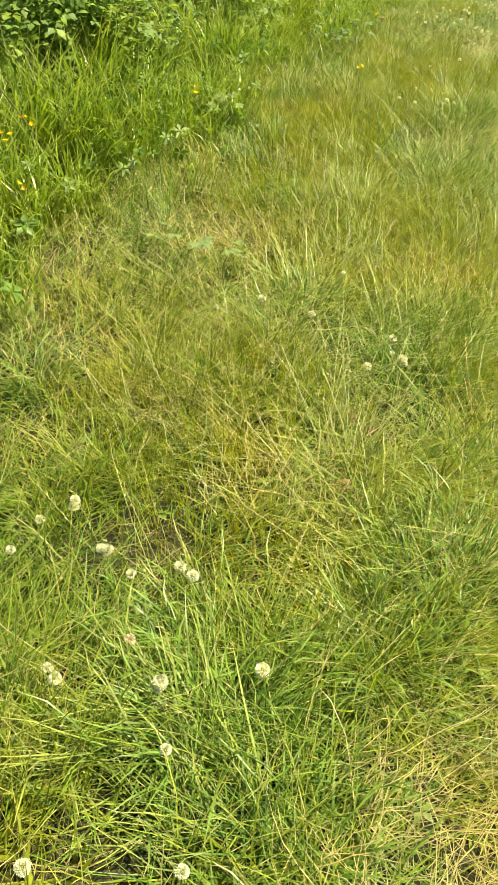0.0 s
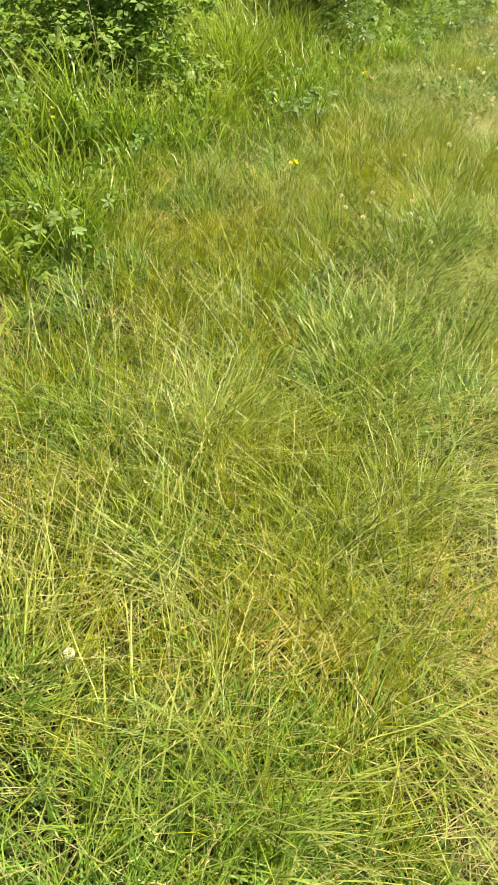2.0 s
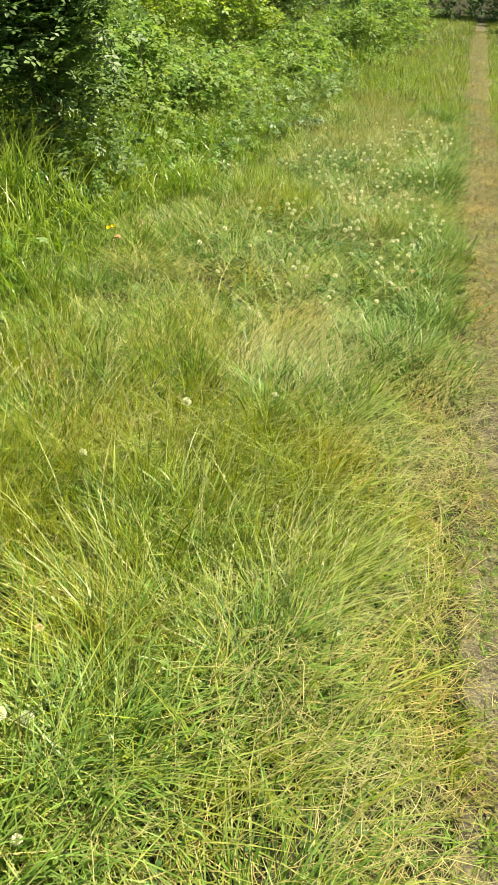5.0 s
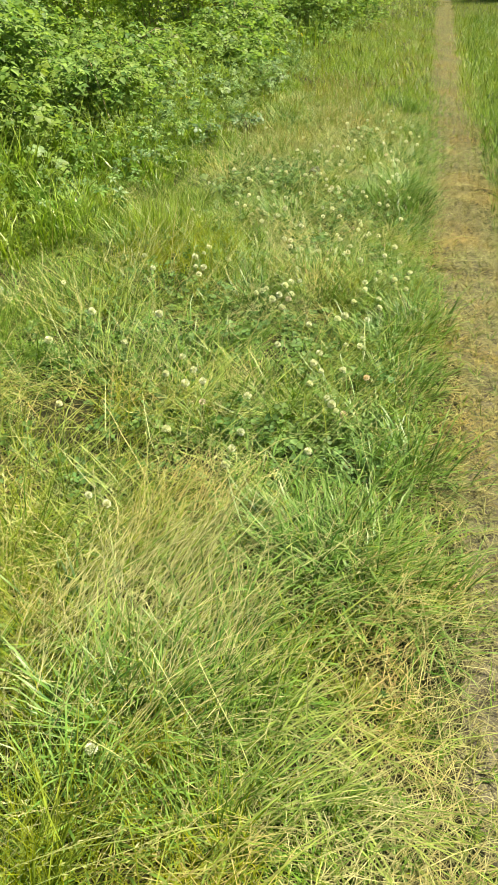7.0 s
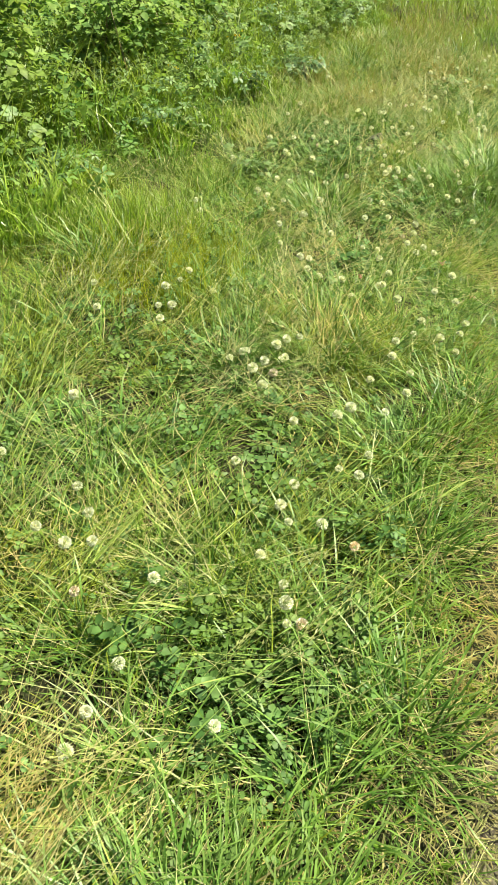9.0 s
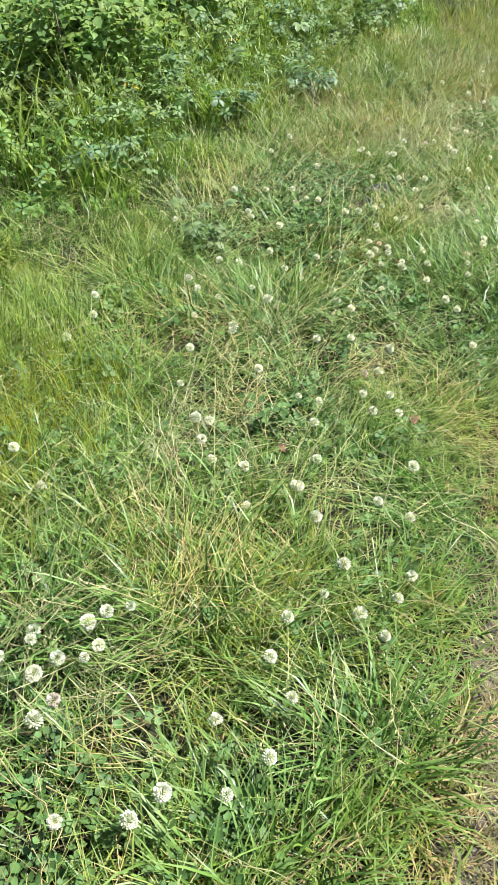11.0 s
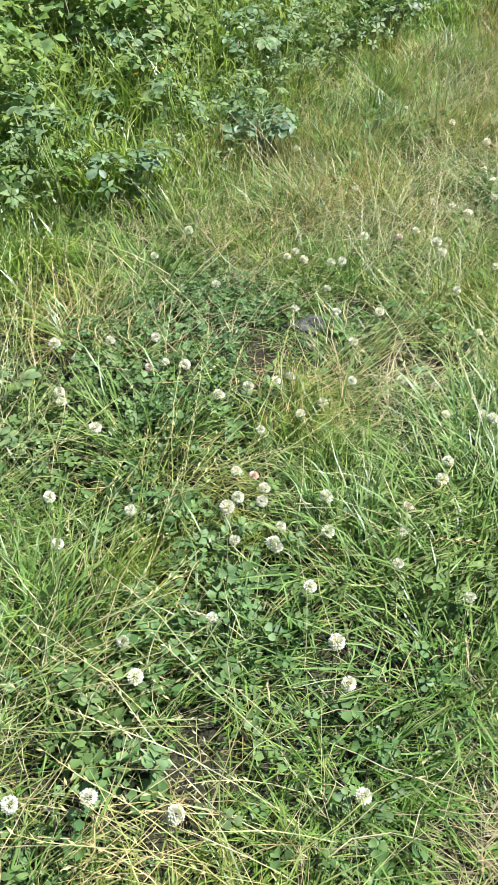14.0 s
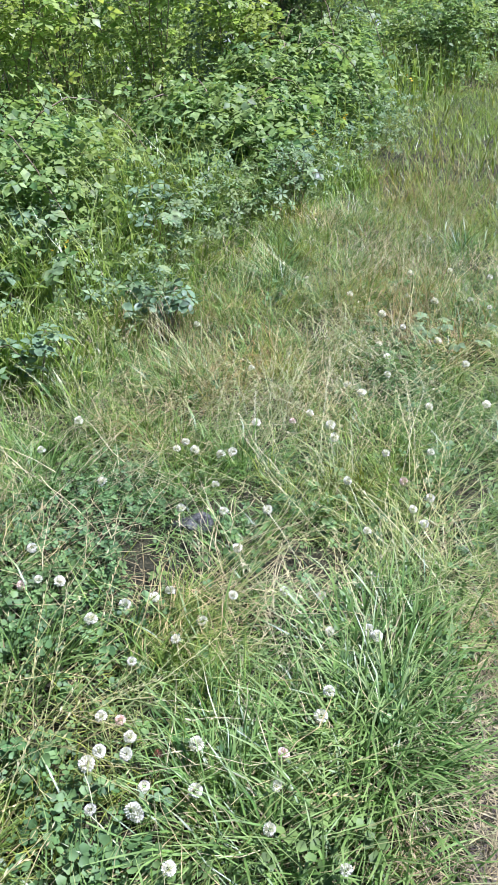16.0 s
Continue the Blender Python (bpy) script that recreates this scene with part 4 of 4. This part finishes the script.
ROSE_LEAF = joined(swung(PAIR, 0, 0, (0, 0.85, -0.05)), *[swung(PAIR, s * 65, 4, (0, d, -0.04 * d)) for d in (0.4, 0.75) for s in (1, -1)])


def shrub(name, x, y, wide, high, label, category, shape, material, leaves, size, canes, seed, arch=1.0, skirt=0.3, bare=0):
    """A thicket: arching canes from one root, each with leaves set along and round it."""
    r = np.random.default_rng(seed)
    base = float(lie(x, y))
    ob = thing(name, (x, y, base), label, category, "bushes along the verge")
    spots, stems = [], []
    for k in range(canes):
        turn = 2 * math.pi * (k + r.uniform(-0.3, 0.3)) / canes
        reach, top = wide * r.uniform(0.55, 1.1), high * r.uniform(0.65, 1.12)
        points = []
        for i in range(9):
            s = i / 8
            d = reach * s ** 1.2
            z = top * math.sin(min(1.0, s * 1.15) * math.pi * (0.5 + 0.22 * arch)) * (0.3 + 0.7 * min(1, 2.2 * s)) if arch else top * s
            points.append((d * math.cos(turn + 0.35 * s) + r.normal(0, 0.02), d * math.sin(turn + 0.35 * s) + r.normal(0, 0.02), max(z, 0.03) if i else -0.02))
        stems.append(part("cane", mesh_of("cane", tube(points, [0.006 * (1 - 0.75 * i / 8) for i in range(9)], 5), M_CANE), ob))
        pts = np.array(points)
        s = r.uniform(0.15, 1.0, leaves // canes) ** 0.7 * 8
        i = np.minimum(s.astype(int), 7)
        spot = pts[i] + (pts[i + 1] - pts[i]) * (s - i)[:, None]
        spots.append(spot + r.normal(0, 1, spot.shape) * np.array([0.14, 0.14, 0.09]) * (0.5 + wide * 0.6))
    k = int(leaves * skirt)
    turn, far = r.uniform(0, 2 * np.pi, k), wide * 1.05 * np.sqrt(r.random(k))
    spots.append(np.stack([far * np.cos(turn), far * np.sin(turn), r.uniform(0.05, 0.75, k) * high * (1.15 - 0.6 * far / wide)], 1))
    for k in range(bare):
        turn, reach, top = r.uniform(0, 2 * math.pi), wide * r.uniform(1.1, 1.5), high * r.uniform(1.0, 1.25)
        line = [(reach * s * math.cos(turn + 0.4 * s), reach * s * math.sin(turn + 0.4 * s), top * math.sin(math.pi * (0.12 + 0.8 * s)) if s else 0.0) for s in (0, 0.15, 0.3, 0.45, 0.6, 0.75, 0.9, 1.0)]
        part("cane", mesh_of("cane", tube(line, [0.005, 0.0048, 0.0045, 0.004, 0.0036, 0.003, 0.0024, 0.0014], 5), M_CANE), ob, "long bare arching cane")
    for p, holder in zip(spots, stems + [ob]):
        p[:, 2] = np.abs(p[:, 2] - 0.04) + 0.04
        n = len(p)
        facing = np.arctan2(p[:, 1], p[:, 0]) - np.pi / 2 + r.normal(0, 0.9, n)
        v, f = strew(shape, p, r.uniform(0.6, 1.5, n) * size, turns(facing, r.normal(-0.15, 0.35, n), r.normal(0, 0.35, n)))
        part("foliage", solid("foliage", v, f, material), holder, kind="stuff")
    return ob


SPRIG_MESH = [mesh_of("leaf", (SPRIG_LEAF[0] * k, SPRIG_LEAF[1]), M_SPRIG) for k in (0.034, 0.042, 0.05)]


def bramble_sprig(x, y, wide, high, leaves, seed):
    """A young shoot: a few short canes, each with its own leaves."""
    r = random.Random(seed)
    ob = thing("bramble_sprig", (x, y, float(lie(x, y))), "young bramble sprig with broad glossy leaves in grass", "bramble", "bushes along the verge")
    for k in range(4):
        turn, reach, top = 1.57 * k + r.uniform(-0.5, 0.5), wide * r.uniform(0.6, 1.1), high * r.uniform(0.7, 1.1)
        line = [(reach * s * math.cos(turn), reach * s * math.sin(turn), top * math.sin(2.2 * s) if s else -0.01) for s in (0, 0.2, 0.4, 0.6, 0.8, 1.0)]
        cane = part("cane", mesh_of("cane", tube(line, [0.003, 0.0027, 0.0024, 0.002, 0.0016, 0.001], 5), M_CANE), ob)
        for i in range(max(3, leaves // 4)):
            s = r.uniform(0.25, 1.0)
            spot = Vector((reach * s * math.cos(turn), reach * s * math.sin(turn), top * math.sin(2.2 * s))) + Vector((r.gauss(0, 0.025), r.gauss(0, 0.025), r.gauss(0, 0.015)))
            spot.z = max(spot.z, 0.04)
            part("leaf", r.choice(SPRIG_MESH), cane, at=Matrix.Translation(spot) @ Euler((r.gauss(-0.1, 0.3), r.gauss(0, 0.3), r.uniform(0, 6.28))).to_matrix().to_4x4())


def bramble(x, y, wide, high, leaves, seed, canes=11, size=0.046):
    return shrub("bramble_bush", x, y, wide, high, "low bramble thicket with arching canes and dusty green leaves", "bush",
                 FAR_LEAF if x < -4.15 or y > 19 else BRAMBLE_LEAF, M_BRAMBLE, int(leaves * 0.95), size, canes, seed, bare=3)


def dark_bush(x, y, wide, high, leaves, seed, canes=18):
    return shrub("rose_bush", x, y, wide, high, "dark wild rose bush with small paired leaflets", "bush", ROSE_LEAF, M_ROSE, leaves, 0.085, canes, seed, 1.0, bare=5)


def sapling(x, y, wide, high, leaves, seed):
    return shrub("elder_sapling", x, y, wide, high, "young bright green sapling with upright leafy stems", "sapling", BRAMBLE_LEAF, M_SAPLING, leaves, 0.05, 7, seed, 0.35, 0.1)


bramble(-2.5, 3.9, 0.6, 0.75, 2200, 1)
bramble(-2.5, 5.9, 0.65, 0.8, 2300, 2)
bramble(-2.6, 2.5, 0.6, 0.7, 1800, 3)
bramble(-3.6, 4.9, 0.8, 0.95, 1700, 32)
dark_bush(-2.2, 8.75, 0.42, 1.5, 3600, 4, 20)
dark_bush(-3.6, 9.3, 0.8, 1.8, 2400, 24)
bramble(-3.2, 7.2, 0.7, 0.9, 1700, 34)
bramble(-2.6, 10.3, 0.65, 0.85, 2400, 33, size=0.05)
bramble(-2.3, 11.6, 0.45, 0.55, 1300, 31)
bramble(-3.4, 11.4, 0.8, 1.0, 2000, 35)
bramble(-2.6, 12.9, 0.65, 0.55, 1900, 5)
sapling(-3.3, 14.0, 0.5, 1.25, 900, 70)
sapling(-3.0, 15.2, 0.45, 1.2, 800, 71)
sapling(-2.75, 16.0, 0.35, 1.1, 600, 72)
bramble(-3.9, 13.2, 0.9, 1.0, 2000, 6)
bramble(-2.15, 14.5, 0.55, 0.5, 1700, 7, size=0.055)
bramble(-2.2, 15.7, 0.6, 0.6, 1800, 16, size=0.058)
dark_bush(-2.9, 17.2, 0.8, 1.9, 4600, 8, 24)
bramble(-2.3, 16.7, 0.5, 0.8, 1500, 17, size=0.055)
bramble(-4.2, 15.8, 1.0, 1.3, 2000, 9, size=0.055)
sapling(-3.9, 14.9, 0.5, 1.4, 800, 73)
bramble(-2.0, 19.6, 0.8, 0.75, 1700, 10, size=0.055)
bramble(-4.2, 19.4, 1.3, 1.3, 2000, 11, size=0.06)
bramble(-1.9, 22.5, 1.0, 1.2, 2000, 12, size=0.07)
bramble(-4.8, 23.0, 1.5, 1.8, 2000, 13, size=0.075)
bramble(-5.2, 4.0, 1.2, 0.9, 1100, 21)
bramble(-5.6, 7.0, 1.3, 1.1, 1200, 22)
bramble(-5.4, 12.4, 1.4, 1.3, 1700, 23)
bramble(-6.4, 15.5, 1.6, 1.6, 1700, 25)
bramble(-7.0, 20.0, 2.0, 2.0, 1900, 26, size=0.075)
bramble(-2.2, 26.5, 1.3, 1.5, 1700, 14, size=0.085)
bramble(-4.6, 27.5, 1.7, 2.0, 1800, 15, size=0.09)
for k, (hx, hy, w, h) in enumerate(((-4.5, 41, 2.6, 4.2), (-1.2, 42, 2.4, 3.6), (1.6, 43, 2.4, 3.9), (4.2, 41, 2.6, 4.4), (7.5, 42, 3.0, 4.6), (-8.5, 40, 3.0, 4.8), (3.4, 35, 1.5, 2.6))):
    shrub("hawthorn_bush", hx, hy, w, h, "dense green hedge shrub at the end of the track", "bush", ROSE_LEAF, M_HEDGE, 1000, 0.36, 12, 60 + k, 0.7, 0.5)
for k, (sx, sy, w, h) in enumerate(((-1.5, 6.4, 0.14, 0.16), (-1.05, 10.45, 0.10, 0.10), (-1.35, 12.4, 0.16, 0.16), (-1.55, 14.1, 0.22, 0.3),
                                    (-1.46, 11.7, 0.15, 0.2), (-1.44, 13.97, 0.2, 0.34), (-1.8, 13.05, 0.2, 0.34), (-1.3, 12.3, 0.12, 0.2), (-2.1, 12.6, 0.2, 0.36), (-1.9, 11.9, 0.2, 0.3), (-1.75, 9.9, 0.16, 0.2), (-1.75, 15.2, 0.25, 0.3), (-1.65, 10.75, 0.15, 0.2))):
    bramble_sprig(sx, sy, w, h, int(10 + 120 * w), 40 + k)


def lobed_leaf(size):
    """One broad leaf of five toothed lobes that spread from its stalk."""
    lobes = [swung(leaflet(1.0 * k, 0.62 * k, 0.12, 0.22, 0, 0.05), a, 4) for a, k in ((0, 1.0), (48, 0.85), (-48, 0.85), (100, 0.6), (-100, 0.6))]
    v, f = joined(*lobes)
    return mesh_of("leaf", (v * size, f), M_BROAD)


BROAD_LEAVES = [lobed_leaf(k) for k in (0.042, 0.06, 0.078)]


def broad_herb(x, y, high, seed):
    """A broad-leaved herb: a few stalks from one root, each ending in a lobed leaf."""
    r = random.Random(seed)
    ob = thing("broad_leaved_herb", (x, y, float(lie(x, y))), "broad-leaved herb with lobed grey-green leaves on stalks", "herb", "broad-leaved herbs in the verge")
    for k in range(r.choice((3, 4, 5))):
        turn, reach, top = r.uniform(0, 6.28), r.uniform(0.03, 0.11), high * r.uniform(0.8, 1.1)
        tip = (reach * math.cos(turn), reach * math.sin(turn), top)
        stalk = part("stalk", mesh_of("stalk", tube([(0, 0, -0.01), (tip[0] * 0.3, tip[1] * 0.3, top * 0.6), tip], [0.003, 0.0024, 0.0016], 5), M_STEM), ob)
        part("leaf", r.choice(BROAD_LEAVES if high > 0.2 else BROAD_LEAVES[:1]), stalk, "", Matrix.Translation(tip) @ Euler((r.gauss(0.05, 0.25), r.gauss(0, 0.25), turn - 1.57 + r.gauss(0, 0.4))).to_matrix().to_4x4())


BROAD_HERBS = [(-1.03, 2.35, 0.16), (-1.2, 2.42, 0.16), (-1.53, 3.93, 0.19), (-1.52, 7.32, 0.2), (-1.6, 14.19, 0.25), (-2.39, 14.81, 0.35), (-2.14, 15.95, 0.4), (-1.96, 16.39, 0.35), (-1.71, 13.02, 0.3), (-1.38, 12.4, 0.2), (-1.97, 12.37, 0.35), (-1.76, 12.2, 0.25), (-2.45, 16.45, 0.5), (-1.78, 11.55, 0.35), (-1.65, 11.52, 0.35), (-1.11, 10.58, 0.12), (-1.42, 10.78, 0.15), (-1.37, 6.28, 0.25), (-0.37, 12.68, 0.08), (-0.21, 12.62, 0.08), (-2.04, 9.97, 0.4), (-1.89, 9.86, 0.3), (-2.39, 4.6, 0.5)]
for k, (px, py, high) in enumerate(BROAD_HERBS):
    broad_herb(px, py, high, 300 + k)

x, y = scatter(-4.5, -1.45, 8.8, 21.0, 170, lambda x, y: smooth(0.0, -0.35, x - edge_of_verge(y)) * (0.15 + 0.85 * smooth(0.35, 0.6, drift(x, y, 0.6, 51))))
leaf_carpet("bramble_cover", BRAMBLE_LEAF, x, y, M_BRAMBLE, "low trailing bramble leaves covering the verge", (0.022, 0.055), (0.08, 0.40), 0.45)
x, y = scatter(-3.0, -1.2, 10.8, 16.5, 800, lambda x, y: smooth(0.15, -0.15, x - edge_of_verge(y)) * (0.15 + 0.85 * smooth(0.4, 0.6, drift(x, y, 0.35, 55))))
leaf_carpet("grey_herbs", HERB, x, y, M_NETTLE, "leafy grey-green herbs among the brambles", (0.5, 1.2), (0.05, 0.36), 0.5)
x, y = scatter(-8.0, -2.2, 1.0, 9.0, 90, lambda x, y: 0.2 + 0.8 * smooth(0.4, 0.6, drift(x, y, 0.6, 53)))
leaf_carpet("bramble_undergrowth", BRAMBLE_LEAF, x, y, M_BRAMBLE, "bramble leaves among the tall grass behind", (0.03, 0.055), (0.15, 0.55), 0.45)


# ---- yellow flowers of the verge ----
def blossom_mesh():
    one = leaflet(0.011, 0.009, 0.3, -0.2)
    return mesh_of("blossom", joined(*[swung(one, a, 25) for a in (0, 72, 144, 216, 288)]), M_GOLD)


BLOSSOM = blossom_mesh()
YELLOW = [(-1.91, 2.66, 0.33), (-1.9, 2.5, 0.32), (-1.68, 2.21, 0.28), (-2.03, 4.67, 0.36), (-2.74, 5.5, 0.45), (-1.11, 5.11, 0.2), (-1.59, 3.66, 0.3), (-1.51, 7.89, 0.1), (-2.55, 9.6, 0.5), (-1.79, 11.22, 0.3), (-1.82, 12.27, 0.3), (-1.78, 12.37, 0.3), (-1.63, 14.67, 0.35), (-1.55, 15.1, 0.36), (-1.83, 14.85, 0.36), (-1.55, 16.6, 0.4), (-2.17, 13.24, 0.4)]
for px, py, high in YELLOW:
    ob = thing("yellow_wildflower", (px, py, float(lie(px, py))), "small cluster of yellow wildflowers on thin stems", "flower", "yellow flowers in the verge")
    for k in range(random.choice((2, 3, 3))):
        dx, dy, h = random.uniform(-0.03, 0.03), random.uniform(-0.03, 0.03), high * random.uniform(0.88, 1.05)
        stem = part("stem", mesh_of("stem", tube([(0, 0, 0), (dx * 0.3, dy * 0.3, h * 0.5), (dx, dy, h)], [0.0013, 0.001, 0.0009], 4), M_STEM), ob)
        part("blossom", BLOSSOM, stem, "yellow five-petalled blossom", Matrix.Translation((dx, dy, h)) @ Euler((random.uniform(-0.6, 0.6), random.uniform(-0.6, 0.6), random.uniform(0, 6))).to_matrix().to_4x4() @ Matrix.Scale(random.uniform(0.9, 1.4), 4))


# ---- fallen leaves, stone, twigs, pebbles ----
def fallen_leaf(x, y, long, material, label, turn, up=0.02):
    v, f = leaflet(long, long * 0.62, 0.35, 0.35)
    under = v - np.array([0, 0, 0.0008])
    ring = [0, 4, 5, 8, 3, 9, 7, 6]
    f = f + [tuple(i + len(v) for i in reversed(q)) for q in f] + [(a, b, b + len(v), a + len(v)) for a, b in zip(ring, ring[1:] + ring[:1])]
    ob = tagged(new("fallen_leaf", mesh_of("fallen_leaf", (np.concatenate([v, under]), f), material)), label, "leaf")
    ob.matrix_basis = pose(x, y, float(lie(x, y)) + up, 12, -10, turn)


fallen_leaf(-0.4, 1.68, 0.07, M_DRYLEAF, "curled brown dry leaf lying on the grass", 70, 0.05)
fallen_leaf(-0.34, 1.39, 0.06, M_DRYLEAF, "faded tan dry leaf lying on the grass", 100, 0.05)
fallen_leaf(0.14, 1.7, 0.05, M_DRYLEAF, "curled brown dry leaf beside the track", 40, 0.03)
fallen_leaf(-0.35, 1.64, 0.04, M_RUST, "dark crumpled dry leaf lying on the grass", 10, 0.05)
fallen_leaf(-0.08, 9.71, 0.045, M_DRYLEAF, "small tan dry leaf caught in the grass", 10, 0.06)
fallen_leaf(-0.32, 9.42, 0.035, M_RUST, "small rust-red fallen leaf in the clover", 60, 0.05)
fallen_leaf(0.07, 9.55, 0.05, M_DRYLEAF, "crumpled brown dry leaf at the track's edge", 100, 0.02)
fallen_leaf(-0.36, 10.62, 0.03, M_RUST, "small reddish-brown fallen leaf in the clover", 140, 0.05)
fallen_leaf(-1.42, 7.8, 0.05, M_DRYLEAF, "yellowed dry leaf below the tall grass", 80, 0.08)


def rock(name, x, y, size, material, label, category, seed, sink=0.3, turn=0.0):
    bm = bmesh.new()
    bmesh.ops.create_icosphere(bm, subdivisions=3, radius=1)
    r = Vector((seed * 3.1, seed * 1.7, 0))
    for q in bm.verts:
        c = q.co.copy()
        k = 0.75 + 0.5 * noise.noise(c * 0.9 + r) + 0.1 * noise.noise(c * 4 + r)
        q.co = Vector((c.x * size[0], c.y * size[1], c.z * size[2])) * k
        q.co.z = min(q.co.z, size[2] * (0.55 + 0.5 * c.x))
    me = bpy.data.meshes.new(name)
    bm.to_mesh(me)
    bm.free()
    me.materials.append(material)
    ob = tagged(new(name, me), label, category)
    ob.matrix_basis = pose(x, y, float(lie(x, y)) + size[2] * (1 - sink), 0, 0, turn)


rock("stone", -0.65, 11.25, (0.058, 0.034, 0.042), M_STONE, "dark grey angular stone half hidden in grass", "stone", 2, 0.6, 25)
rock("stone", -0.56, 11.16, (0.018, 0.013, 0.012), M_STONE, "small dark stone lying in the grass", "stone", 5, 0.3, 80)
for k, (px, py) in enumerate(((0.28, 4.19), (0.33, 5.3), (0.30, 5.75), (0.36, 4.6), (0.42, 7.3), (0.31, 8.9))):
    rock("pebble", px, py, (0.008, 0.006, 0.004), M_PALESTONE, "small pale pebble on the dry track", "pebble", 10 + k, 0.3, 50 * k)
for k, (px, py, long, turn) in enumerate(((0.37, 10.4, 0.07, 120), (0.27, 5.62, 0.06, 130), (0.30, 5.05, 0.05, 150), (0.45, 8.1, 0.06, 20), (0.34, 12.8, 0.1, 10), (0.4, 6.6, 0.05, 70))):
    h = float(lie(px, py)) + 0.009
    shape = tube([(-long / 2, 0, 0), (-long * 0.1, 0.004, 0.004), (long * 0.25, -0.003, 0.003), (long / 2, 0.004, 0.0)], [0.003, 0.0032, 0.0026, 0.0012], 6)
    fork = tube([(long * 0.05, 0, 0.003), (long * 0.2, 0.015, 0.012)], [0.002, 0.001], 5)
    ob = tagged(new("twig", mesh_of("twig", joined(shape, fork), M_TWIG)), "short dark broken twig on the track", "twig")
    ob.matrix_basis = pose(px, py, h, 0, 0, turn)
